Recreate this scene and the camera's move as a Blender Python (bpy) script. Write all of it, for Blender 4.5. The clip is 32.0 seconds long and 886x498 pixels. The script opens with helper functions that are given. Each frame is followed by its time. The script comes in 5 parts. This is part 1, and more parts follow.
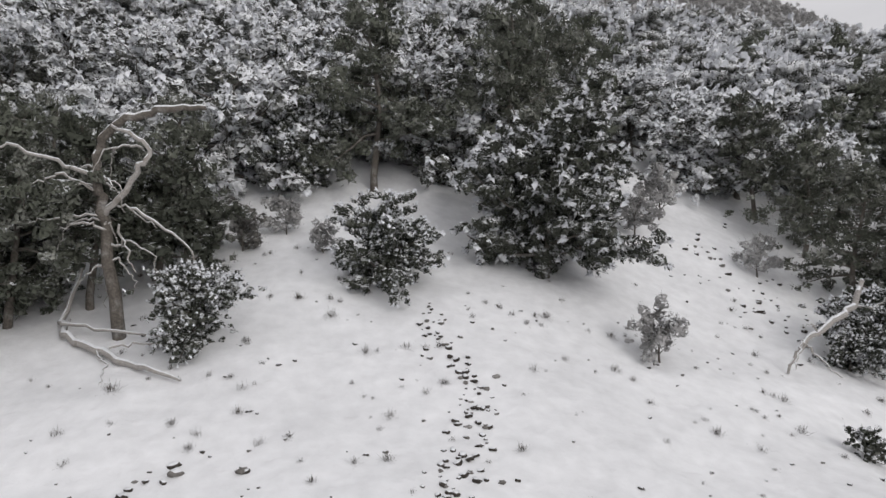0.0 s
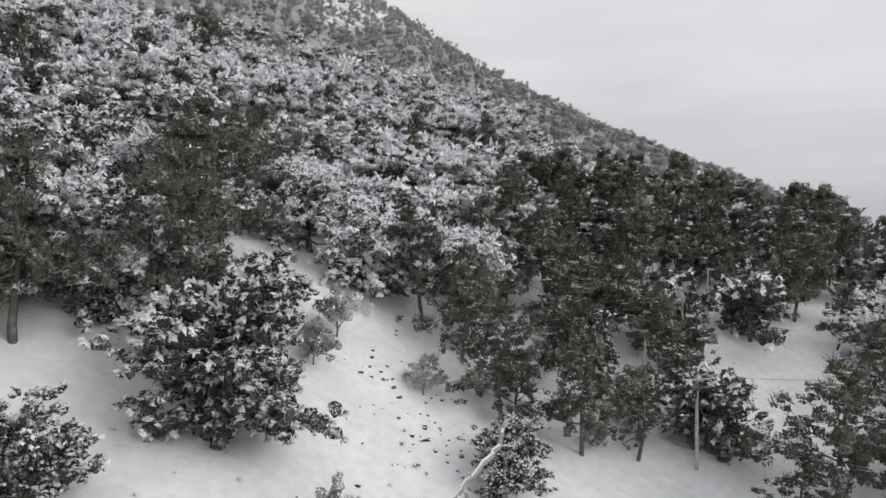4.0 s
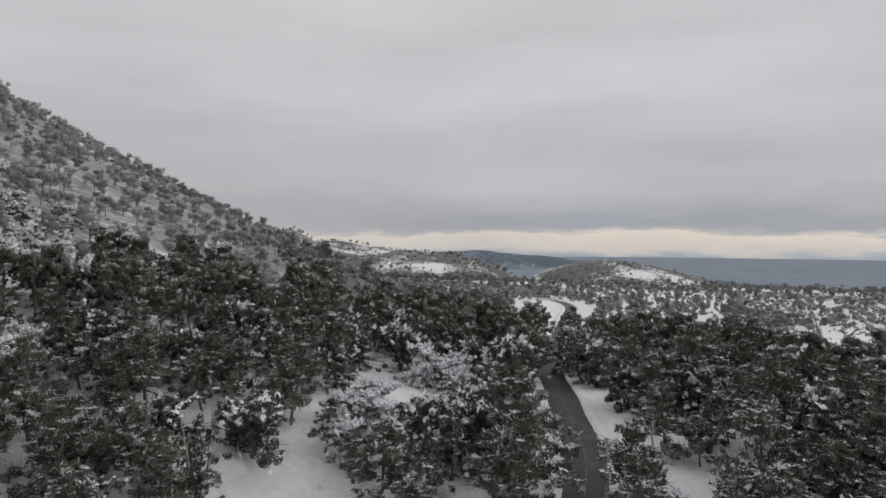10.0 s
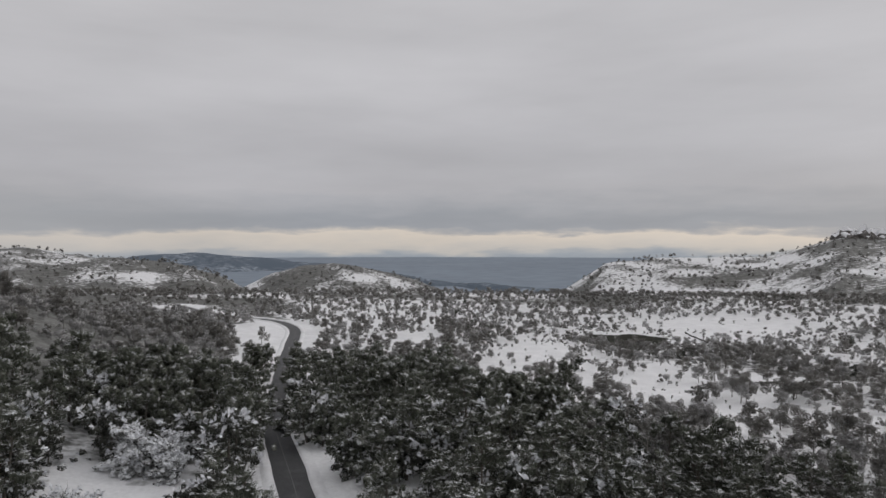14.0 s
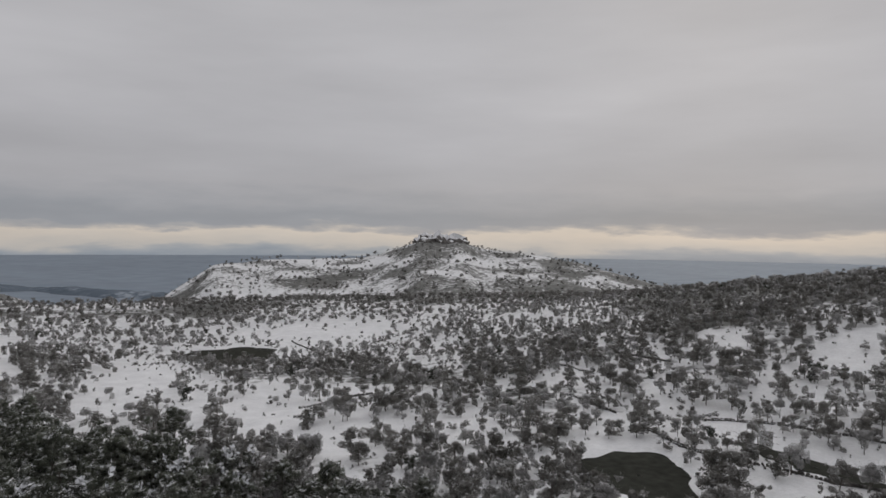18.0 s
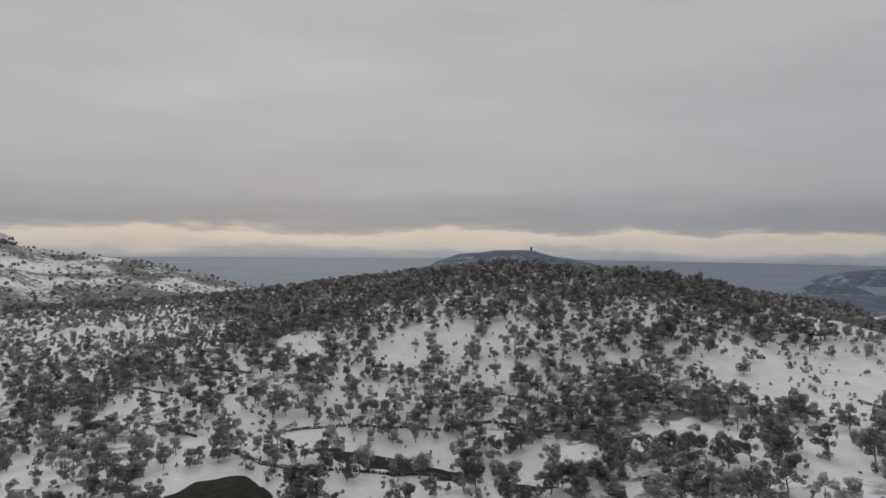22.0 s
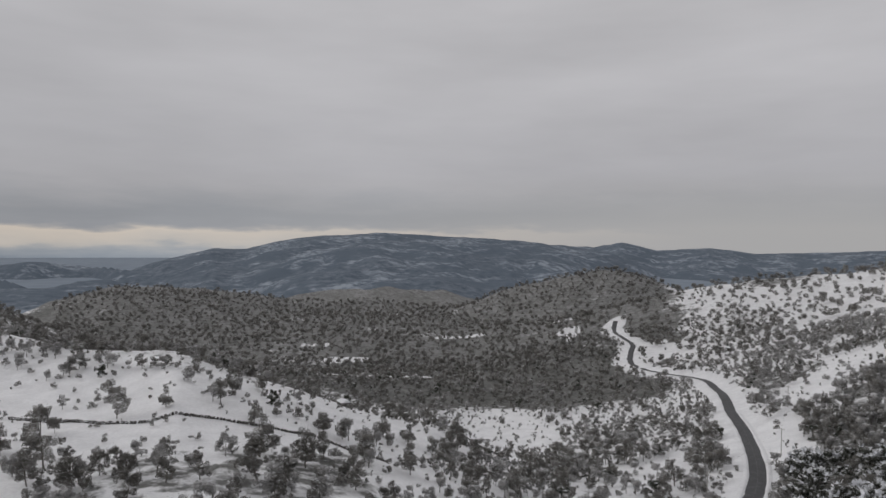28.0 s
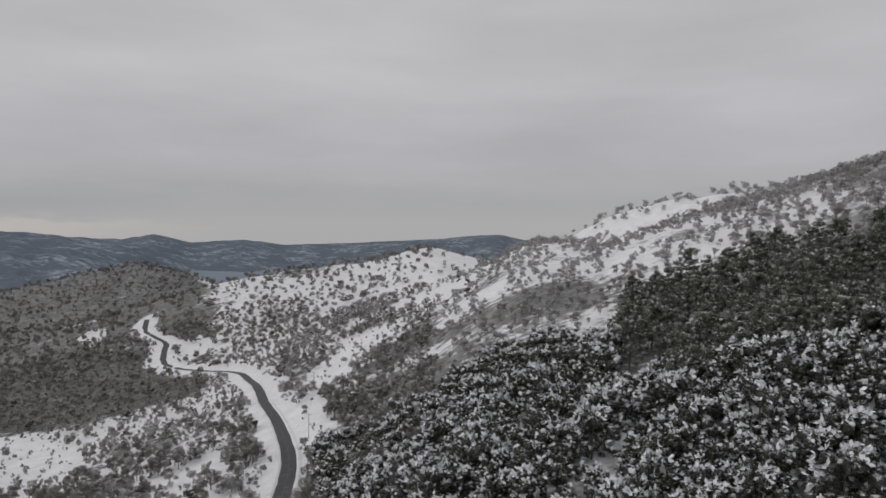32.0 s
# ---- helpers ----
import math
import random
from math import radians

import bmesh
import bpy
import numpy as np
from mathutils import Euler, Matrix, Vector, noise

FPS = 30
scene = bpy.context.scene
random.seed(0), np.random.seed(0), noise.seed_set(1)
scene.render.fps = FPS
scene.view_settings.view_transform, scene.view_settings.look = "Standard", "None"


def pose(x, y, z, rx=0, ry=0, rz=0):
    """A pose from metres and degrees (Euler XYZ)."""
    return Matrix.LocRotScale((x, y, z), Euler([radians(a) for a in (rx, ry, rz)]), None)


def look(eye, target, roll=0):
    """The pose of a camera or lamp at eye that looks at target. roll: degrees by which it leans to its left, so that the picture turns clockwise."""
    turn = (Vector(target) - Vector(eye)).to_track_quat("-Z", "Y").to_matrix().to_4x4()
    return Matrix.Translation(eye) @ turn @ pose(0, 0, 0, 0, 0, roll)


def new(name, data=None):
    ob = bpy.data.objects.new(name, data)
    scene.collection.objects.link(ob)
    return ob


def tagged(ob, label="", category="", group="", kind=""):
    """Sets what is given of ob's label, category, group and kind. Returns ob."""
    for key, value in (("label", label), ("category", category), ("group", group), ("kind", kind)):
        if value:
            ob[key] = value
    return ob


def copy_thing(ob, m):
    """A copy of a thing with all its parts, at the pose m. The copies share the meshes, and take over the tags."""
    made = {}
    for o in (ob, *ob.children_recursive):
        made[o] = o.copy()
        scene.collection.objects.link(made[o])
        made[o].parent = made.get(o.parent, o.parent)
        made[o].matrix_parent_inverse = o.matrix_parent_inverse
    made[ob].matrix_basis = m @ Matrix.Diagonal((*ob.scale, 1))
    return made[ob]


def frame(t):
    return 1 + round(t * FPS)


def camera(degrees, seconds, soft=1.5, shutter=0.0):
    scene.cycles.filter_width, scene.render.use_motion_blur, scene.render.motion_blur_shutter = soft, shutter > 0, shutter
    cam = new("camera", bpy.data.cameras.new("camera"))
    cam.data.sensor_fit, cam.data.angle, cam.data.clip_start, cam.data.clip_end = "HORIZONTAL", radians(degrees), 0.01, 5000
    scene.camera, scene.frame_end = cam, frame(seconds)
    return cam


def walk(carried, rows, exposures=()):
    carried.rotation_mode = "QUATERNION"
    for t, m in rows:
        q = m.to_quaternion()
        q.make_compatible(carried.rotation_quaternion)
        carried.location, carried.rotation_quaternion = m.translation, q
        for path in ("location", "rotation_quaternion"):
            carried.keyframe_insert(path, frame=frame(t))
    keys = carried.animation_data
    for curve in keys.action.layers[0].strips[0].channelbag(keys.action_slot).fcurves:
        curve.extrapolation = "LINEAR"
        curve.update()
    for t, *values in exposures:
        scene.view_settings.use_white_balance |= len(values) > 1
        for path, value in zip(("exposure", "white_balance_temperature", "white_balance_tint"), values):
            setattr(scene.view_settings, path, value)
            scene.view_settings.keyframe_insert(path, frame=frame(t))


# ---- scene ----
cam = camera(65.79, 32.0)
ROWS = [  # seconds, place, heading, tilt, lean
    (0, -0.00, 0.00, 12.00, 7.87, -0.84, 0.23),
    (0.5, 0.00, -0.12, 12.84, 8.41, -0.76, 0.13),
    (1, 0.05, -0.20, 13.84, 10.29, -0.73, 0.04),
    (1.5, 0.10, -0.13, 14.76, 10.97, -0.68, -0.05),
    (2, 0.13, -0.17, 15.88, 14.27, -0.68, -0.11),
    (2.5, 0.10, -0.17, 16.80, 19.04, -0.70, -0.13),
    (3, 0.21, -0.00, 17.84, 24.00, -0.70, -0.18),
    (3.5, 0.33, 0.08, 18.96, 28.93, -0.74, -0.06),
    (4, 0.32, 0.06, 20.06, 33.88, -0.76, -0.04),
    (4.5, 0.34, -0.13, 21.11, 38.79, -0.79, 0.06),
    (6.5, 0.22, -0.64, 25.82, 52.51, -0.92, 0.35),
    (7, 0.28, -0.66, 26.69, 55.76, -0.84, 0.37),
    (7.5, 0.40, -0.47, 27.57, 58.85, -0.75, 0.34),
    (8, 0.36, -0.37, 28.50, 61.84, -0.76, 0.27),
    (8.5, 0.36, -0.32, 29.41, 64.88, -0.79, 0.32),
    (9, 0.39, -0.33, 30.42, 67.75, -0.77, 0.30),
    (9.5, 0.45, -0.44, 31.53, 70.47, -0.76, 0.22),
    (10, 0.49, -0.51, 32.71, 73.16, -0.67, 0.24),
    (10.5, 0.61, -0.52, 33.99, 75.88, -0.60, 0.35),
    (11, 0.85, -0.37, 35.23, 78.57, -0.55, 0.39),
    (11.5, 1.43, -0.20, 36.50, 81.34, -0.56, 0.31),
    (12, 1.97, -0.12, 37.66, 84.19, -0.56, 0.22),
    (12.5, 2.34, -0.12, 38.73, 87.05, -0.55, 0.17),
    (13, 2.58, -0.19, 39.79, 89.96, -0.57, 0.14),
    (13.5, 2.58, -0.21, 40.93, 92.88, -0.62, 0.08),
    (14, 2.39, -0.18, 42.13, 95.98, -0.67, 0.04),
    (14.5, 2.20, -0.29, 43.35, 99.70, -0.73, -0.12),
    (15, 2.10, -0.46, 44.45, 104.19, -0.79, -0.25),
    (15.5, 1.94, -0.43, 45.60, 109.53, -0.84, -0.34),
    (17.5, 0.44, 1.85, 50.77, 125.06, -0.83, 0.67),
    (18, 0.38, 1.89, 51.59, 128.00, -0.82, 0.67),
    (18.5, 0.36, 1.92, 52.36, 132.35, -0.78, 0.63),
    (19, 0.29, 2.03, 53.06, 136.75, -0.77, 0.60),
    (19.5, 0.27, 2.10, 53.79, 141.73, -0.75, 0.53),
    (20, 0.38, 2.01, 54.52, 146.15, -0.78, 0.53),
    (20.5, 0.67, 1.69, 55.27, 150.73, -0.78, 0.53),
    (21, 0.88, 1.35, 55.98, 155.42, -0.76, 0.59),
    (21.5, 0.99, 1.18, 56.65, 158.88, -0.76, 0.63),
    (22, 1.01, 1.08, 57.27, 162.08, -0.77, 0.60),
    (22.5, 1.04, 0.74, 57.82, 166.69, -0.74, 0.56),
    (23, 0.88, 0.30, 58.32, 171.44, -0.69, 0.56),
    (23.5, 0.72, 0.00, 58.82, 176.69, -0.64, 0.61),
    (24, 0.74, -0.10, 59.37, 182.17, -0.62, 0.62),
    (24.5, 0.94, -0.35, 59.93, 187.61, -0.59, 0.56),
    (26.5, 0.51, 0.22, 61.53, 208.87, -0.62, 0.35),
    (27, 0.22, 0.08, 61.96, 214.63, -0.63, 0.43),
    (27.5, 0.07, -0.37, 62.41, 220.19, -0.64, 0.46),
    (28, -0.03, -1.08, 62.89, 225.68, -0.73, 0.65),
    (28.5, -0.16, -1.65, 63.32, 230.69, -0.78, 0.85),
    (29, -0.14, -1.88, 63.68, 235.56, -0.81, 0.95),
    (29.5, -0.22, -1.85, 63.98, 240.37, -0.82, 1.02),
    (30, -0.74, -1.87, 64.48, 245.14, -0.84, 0.88),
    (30.5, -1.29, -1.93, 64.93, 249.90, -0.91, 0.74),
    (31, -1.69, -2.05, 65.30, 254.77, -0.96, 0.67),
    (31.5, -1.98, -2.09, 65.64, 259.62, -0.98, 0.66),
    (32, -2.20, -2.12, 65.99, 263.26, -1.04, 0.64),
]
walk(cam, [(t, pose(x, y, z, 90 + tilt, 0, -heading) @ pose(0, 0, 0, 0, 0, lean)) for t, x, y, z, heading, tilt, lean in ROWS],
     exposures=((0, 0.42), (2.5, 0.54), (4.5, 0.58), (9, 0.28), (14, 0.06), (18, -0.12), (23, -0.14), (28, -0.08), (32, 0.0)))


# ---- light: a low overcast sky with a bright gap along the horizon ----
world = bpy.data.worlds.new("overcast_sky")
scene.world = world
world.use_nodes = True
wt = world.node_tree
wt.nodes.clear()


def wnode(kind, **values):
    n = wt.nodes.new(kind)
    for key, value in values.items():
        setattr(n, key, value)
    return n


def wmath(op, a, b=None, c=None):
    n = wnode("ShaderNodeMath", operation=op)
    for i, v in enumerate((a, b, c)):
        if v is None:
            continue
        if isinstance(v, (int, float)):
            n.inputs[i].default_value = v
        else:
            wt.links.new(v, n.inputs[i])
    return n.outputs[0]


coord = wnode("ShaderNodeTexCoord")
split = wnode("ShaderNodeSeparateXYZ")
wt.links.new(coord.outputs["Generated"], split.inputs[0])
stretch = wnode("ShaderNodeMapping")
stretch.inputs["Scale"].default_value = (1.0, 1.0, 5.0)
wt.links.new(coord.outputs["Generated"], stretch.inputs[0])


def wnoise(scale, detail):
    n = wnode("ShaderNodeTexNoise")
    n.inputs["Scale"].default_value, n.inputs["Detail"].default_value = scale, detail
    wt.links.new(stretch.outputs[0], n.inputs["Vector"])
    return n.outputs["Fac"]


ragged = wmath("ADD", wmath("MULTIPLY_ADD", wnoise(7.0, 7.0), 0.044, -0.022), wmath("MULTIPLY_ADD", wnoise(30.0, 4.0), 0.012, -0.006))
height = wmath("ADD", split.outputs["Z"], ragged)
ramp = wnode("ShaderNodeValToRGB")
band = ramp.color_ramp
SKY = ((-0.30, (0.30, 0.31, 0.335)), (-0.06, (0.19, 0.235, 0.295)), (-0.034, (0.235, 0.28, 0.34)), (-0.018, (0.36, 0.39, 0.43)),
       (-0.010, (0.56, 0.53, 0.50)), (0.010, (0.68, 0.61, 0.54)), (0.0165, (0.34, 0.355, 0.39)), (0.032, (0.31, 0.325, 0.36)),
       (0.075, (0.438, 0.432, 0.456)), (0.20, (0.523, 0.515, 0.535)), (0.45, (0.552, 0.543, 0.555)), (1.0, (0.618, 0.616, 0.634)))
for k, (h, colour) in enumerate(SKY):
    e = band.elements[k] if k < 2 else band.elements.new((h + 0.3) / 1.3)
    e.position, e.color = (h + 0.3) / 1.3, (*colour, 1)
wt.links.new(wmath("MULTIPLY_ADD", height, 1 / 1.3, 0.3 / 1.3), ramp.inputs[0])
clouds = wmath("MULTIPLY_ADD", wnoise(2.3, 6.0), 0.46, 0.77)
veil = wnode("ShaderNodeMix", data_type="RGBA", blend_type="MULTIPLY")
veil.inputs["Factor"].default_value = 1.0
wt.links.new(ramp.outputs[0], veil.inputs["A"])
wt.links.new(clouds, veil.inputs["B"])
# the gap under the clouds closes towards the mountains in the west and north
open_side = wmath("ADD", wmath("MULTIPLY", split.outputs["X"], 0.62), wmath("MULTIPLY", split.outputs["Y"], -0.78))
closed = wnode("ShaderNodeMapRange")
closed.inputs["From Min"].default_value, closed.inputs["From Max"].default_value = 0.55, -0.25
wt.links.new(open_side, closed.inputs["Value"])
lowest = wnode("ShaderNodeMapRange")
lowest.inputs["From Min"].default_value, lowest.inputs["From Max"].default_value = 0.10, 0.02
wt.links.new(split.outputs["Z"], lowest.inputs["Value"])
shut = wnode("ShaderNodeMix", data_type="RGBA")
wt.links.new(wmath("MULTIPLY", closed.outputs[0], lowest.outputs[0]), shut.inputs["Factor"])
wt.links.new(veil.outputs["Result"], shut.inputs["A"])
shut.inputs["B"].default_value = (0.44, 0.435, 0.44, 1)
sky = wnode("ShaderNodeTexSky", sky_type="NISHITA")
sky.sun_disc, sky.sun_elevation, sky.sun_rotation = False, radians(24), radians(150)
low = wnode("ShaderNodeBackground")
low.inputs["Strength"].default_value = 0.9
high = wnode("ShaderNodeBackground")
high.inputs["Strength"].default_value = 0.003
wt.links.new(shut.outputs["Result"], low.inputs["Color"])
wt.links.new(sky.outputs[0], high.inputs["Color"])
both = wnode("ShaderNodeAddShader")
wt.links.new(low.outputs[0], both.inputs[0])
wt.links.new(high.outputs[0], both.inputs[1])
wt.links.new(both.outputs[0], wnode("ShaderNodeOutputWorld").inputs[0])

sun = new("sun", bpy.data.lights.new("sun", "SUN"))
sun.data.energy, sun.data.angle, sun.data.color = 0.7, radians(40), (1.0, 0.97, 0.93)
sun.matrix_world = look((0, 0, 300), (-60, 105, 240))


# ---- materials ----
def material(name, colour, rough_=0.9, spread=0.25, size=1.0, fine=6.0, bump_=0.3, second=None, share=0.5, each=0.0, spec=0.2, metal=0.0, cut=None, snow=None):
    """A procedural surface: a base colour with broad and fine variation, an optional second colour in blotches, and relief."""
    m = bpy.data.materials.new(name)
    m.use_nodes = True
    nt = m.node_tree
    bs = nt.nodes["Principled BSDF"]
    bs.inputs["Roughness"].default_value, bs.inputs["Metallic"].default_value = rough_, metal
    bs.inputs["Specular IOR Level"].default_value = spec
    geo = nt.nodes.new("ShaderNodeNewGeometry")

    def grain(scale, detail):
        n = nt.nodes.new("ShaderNodeTexNoise")
        n.inputs["Scale"].default_value, n.inputs["Detail"].default_value = scale, detail
        nt.links.new(geo.outputs["Position"], n.inputs["Vector"])
        return n.outputs["Fac"]

    def mix(kind, fac, a, b):
        n = nt.nodes.new("ShaderNodeMix")
        n.data_type, n.blend_type = "RGBA", kind
        for slot, v in (("Factor", fac), ("A", a), ("B", b)):
            if isinstance(v, (int, float)):
                n.inputs[slot].default_value = v
            elif isinstance(v, tuple):
                n.inputs[slot].default_value = (*v, 1)
            else:
                nt.links.new(v, n.inputs[slot])
        return n.outputs["Result"]

    def spread_of(v, lo, hi):
        n = nt.nodes.new("ShaderNodeMapRange")
        n.inputs["From Min"].default_value, n.inputs["From Max"].default_value = 0.3, 0.7
        n.inputs["To Min"].default_value, n.inputs["To Max"].default_value = lo, hi
        nt.links.new(v, n.inputs["Value"])
        return n.outputs[0]

    broad, small = grain(1.0 / size, 4), grain(fine / size, 5)
    base = colour
    if second:
        edge = spread_of(broad, -1.5 + share, 0.5 + share)
        edge.node.clamp = True
        base = mix("MIX", edge, colour, second)
    base = mix("MULTIPLY", 1.0, base, spread_of(small, 1 - spread, 1 + spread))
    base = mix("MULTIPLY", 1.0, base, spread_of(broad, 1 - spread * 0.6, 1 + spread * 0.6))
    if each:
        info, isle = nt.nodes.new("ShaderNodeObjectInfo"), geo.outputs["Random Per Island"]
        add = nt.nodes.new("ShaderNodeMath")
        add.operation = "ADD"
        nt.links.new(info.outputs["Random"], add.inputs[0])
        nt.links.new(isle, add.inputs[1])
        one = nt.nodes.new("ShaderNodeMapRange")
        one.inputs["From Max"].default_value = 2.0
        one.inputs["To Min"].default_value, one.inputs["To Max"].default_value = 1 - each, 1 + each
        nt.links.new(add.outputs[0], one.inputs["Value"])
        base = mix("MULTIPLY", 1.0, base, one.outputs[0])
    if snow:  # fresh snow lies on what faces up, in clots
        up = nt.nodes.new("ShaderNodeSeparateXYZ")
        nt.links.new(geo.outputs["Normal"], up.inputs[0])
        clot = nt.nodes.new("ShaderNodeMath")
        clot.operation = "MULTIPLY_ADD"
        clot.inputs[1].default_value, clot.inputs[2].default_value = 2.2, snow[0] - 1.1
        nt.links.new(grain(snow[1], 4), clot.inputs[0])
        lies = nt.nodes.new("ShaderNodeMath")
        lies.operation = "MULTIPLY_ADD"
        lies.inputs[1].default_value = 0.5
        nt.links.new(up.outputs["Z"], lies.inputs[0])
        nt.links.new(clot.outputs[0], lies.inputs[2])
        rim = nt.nodes.new("ShaderNodeMapRange")
        rim.inputs["From Min"].default_value, rim.inputs["From Max"].default_value = 0.32, 0.68
        nt.links.new(lies.outputs[0], rim.inputs["Value"])
        base = mix("MIX", rim.outputs[0], base, (0.79, 0.80, 0.82))
    nt.links.new(base, bs.inputs["Base Color"])
    if cut:  # leaves and twigs leave gaps
        holes = nt.nodes.new("ShaderNodeMath")
        holes.operation = "GREATER_THAN"
        holes.inputs[1].default_value = cut[1]
        nt.links.new(grain(cut[0], 3), holes.inputs[0])
        nt.links.new(holes.outputs[0], bs.inputs["Alpha"])
    if bump_:
        b = nt.nodes.new("ShaderNodeBump")
        b.inputs["Strength"].default_value, b.inputs["Distance"].default_value = bump_, size * 0.05
        nt.links.new(small, b.inputs["Height"])
        nt.links.new(b.outputs[0], bs.inputs["Normal"])
    return m


SNOW = material("snow_ground", (0.80, 0.80, 0.815), 0.75, 0.07, 6.0, 9.0, 0.35, (0.66, 0.66, 0.67), 0.45)
LOAD = material("snow_on_branches", (0.76, 0.77, 0.80), 0.8, 0.10, 0.8, 5.0, 0.2, each=0.12)
NEEDLE = material("pine_needles", (0.088, 0.095, 0.074), 0.8, 0.35, 1.3, 5.0, 0.0, (0.25, 0.252, 0.23), 0.36, each=0.42, cut=(6.0, 0.485), snow=(-0.03, 1.0))
LEAF = material("evergreen_leaves", (0.064, 0.067, 0.055), 0.7, 0.3, 0.8, 5.0, 0.0, (0.13, 0.13, 0.116), 0.4, each=0.35, cut=(6.0, 0.47), snow=(-0.02, 1.3))
LEAF_LADEN = material("laden_evergreen_leaves", (0.080, 0.082, 0.070), 0.7, 0.3, 0.8, 5.0, 0.0, (0.17, 0.17, 0.158), 0.4, each=0.3, cut=(6.0, 0.46), snow=(0.55, 0.4))
LEAF_NEAR = material("snowy_evergreen_leaves", (0.046, 0.050, 0.038), 0.7, 0.3, 0.5, 5.0, 0.0, (0.125, 0.126, 0.11), 0.4, each=0.35, cut=(9.0, 0.47), snow=(0.14, 2.2))
FROST = material("frosted_twigs", (0.29, 0.284, 0.28), 0.9, 0.25, 4.0, 6.0, 0.0, (0.44, 0.435, 0.43), 0.45, each=0.22, cut=(7.0, 0.50), snow=(-0.10, 0.8))
TWIG = material("bare_twigs", (0.150, 0.144, 0.133), 0.9, 0.25, 3.0, 6.0, 0.0, (0.325, 0.319, 0.312), 0.45, each=0.3, cut=(7.0, 0.50), snow=(-0.17, 0.7))
BARK = material("bark", (0.13, 0.115, 0.10), 0.9, 0.35, 0.5, 6.0, 0.6, (0.22, 0.21, 0.20), 0.4)
PALE = material("weathered_wood", (0.36, 0.34, 0.32), 0.85, 0.25, 0.4, 8.0, 0.5, (0.20, 0.18, 0.16), 0.35)
ROAD = material("wet_asphalt", (0.050, 0.050, 0.053), 0.55, 0.25, 2.5, 14.0, 0.2, (0.075, 0.075, 0.078), 0.4, spec=0.3)
PAINT = material("road_paint", (0.16, 0.16, 0.16), 0.7, 0.3, 0.8, 6.0, 0.1, (0.06, 0.06, 0.06), 0.6)
WATER = material("pond_water", (0.050, 0.051, 0.044), 0.5, 0.2, 8.0, 4.0, 0.05, spec=0.0)
SEA = material("sea", (0.225, 0.265, 0.315), 0.6, 0.1, 400.0, 6.0, 0.0, spec=0.03)
STONE = material("grey_rock", (0.16, 0.15, 0.14), 0.9, 0.3, 0.8, 5.0, 0.6, (0.28, 0.27, 0.26), 0.35)
EARTH = material("dark_earth", (0.055, 0.048, 0.042), 0.95, 0.35, 0.6, 6.0, 0.5)
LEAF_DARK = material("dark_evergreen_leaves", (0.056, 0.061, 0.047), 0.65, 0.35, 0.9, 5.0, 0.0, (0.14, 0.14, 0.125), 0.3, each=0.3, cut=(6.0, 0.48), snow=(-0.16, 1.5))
NEEDLE_DARK = material("dark_pine_needles", (0.092, 0.098, 0.078), 0.75, 0.3, 1.2, 5.0, 0.0, (0.25, 0.252, 0.228), 0.45, each=0.3, cut=(7.0, 0.50), snow=(-0.04, 1.2))


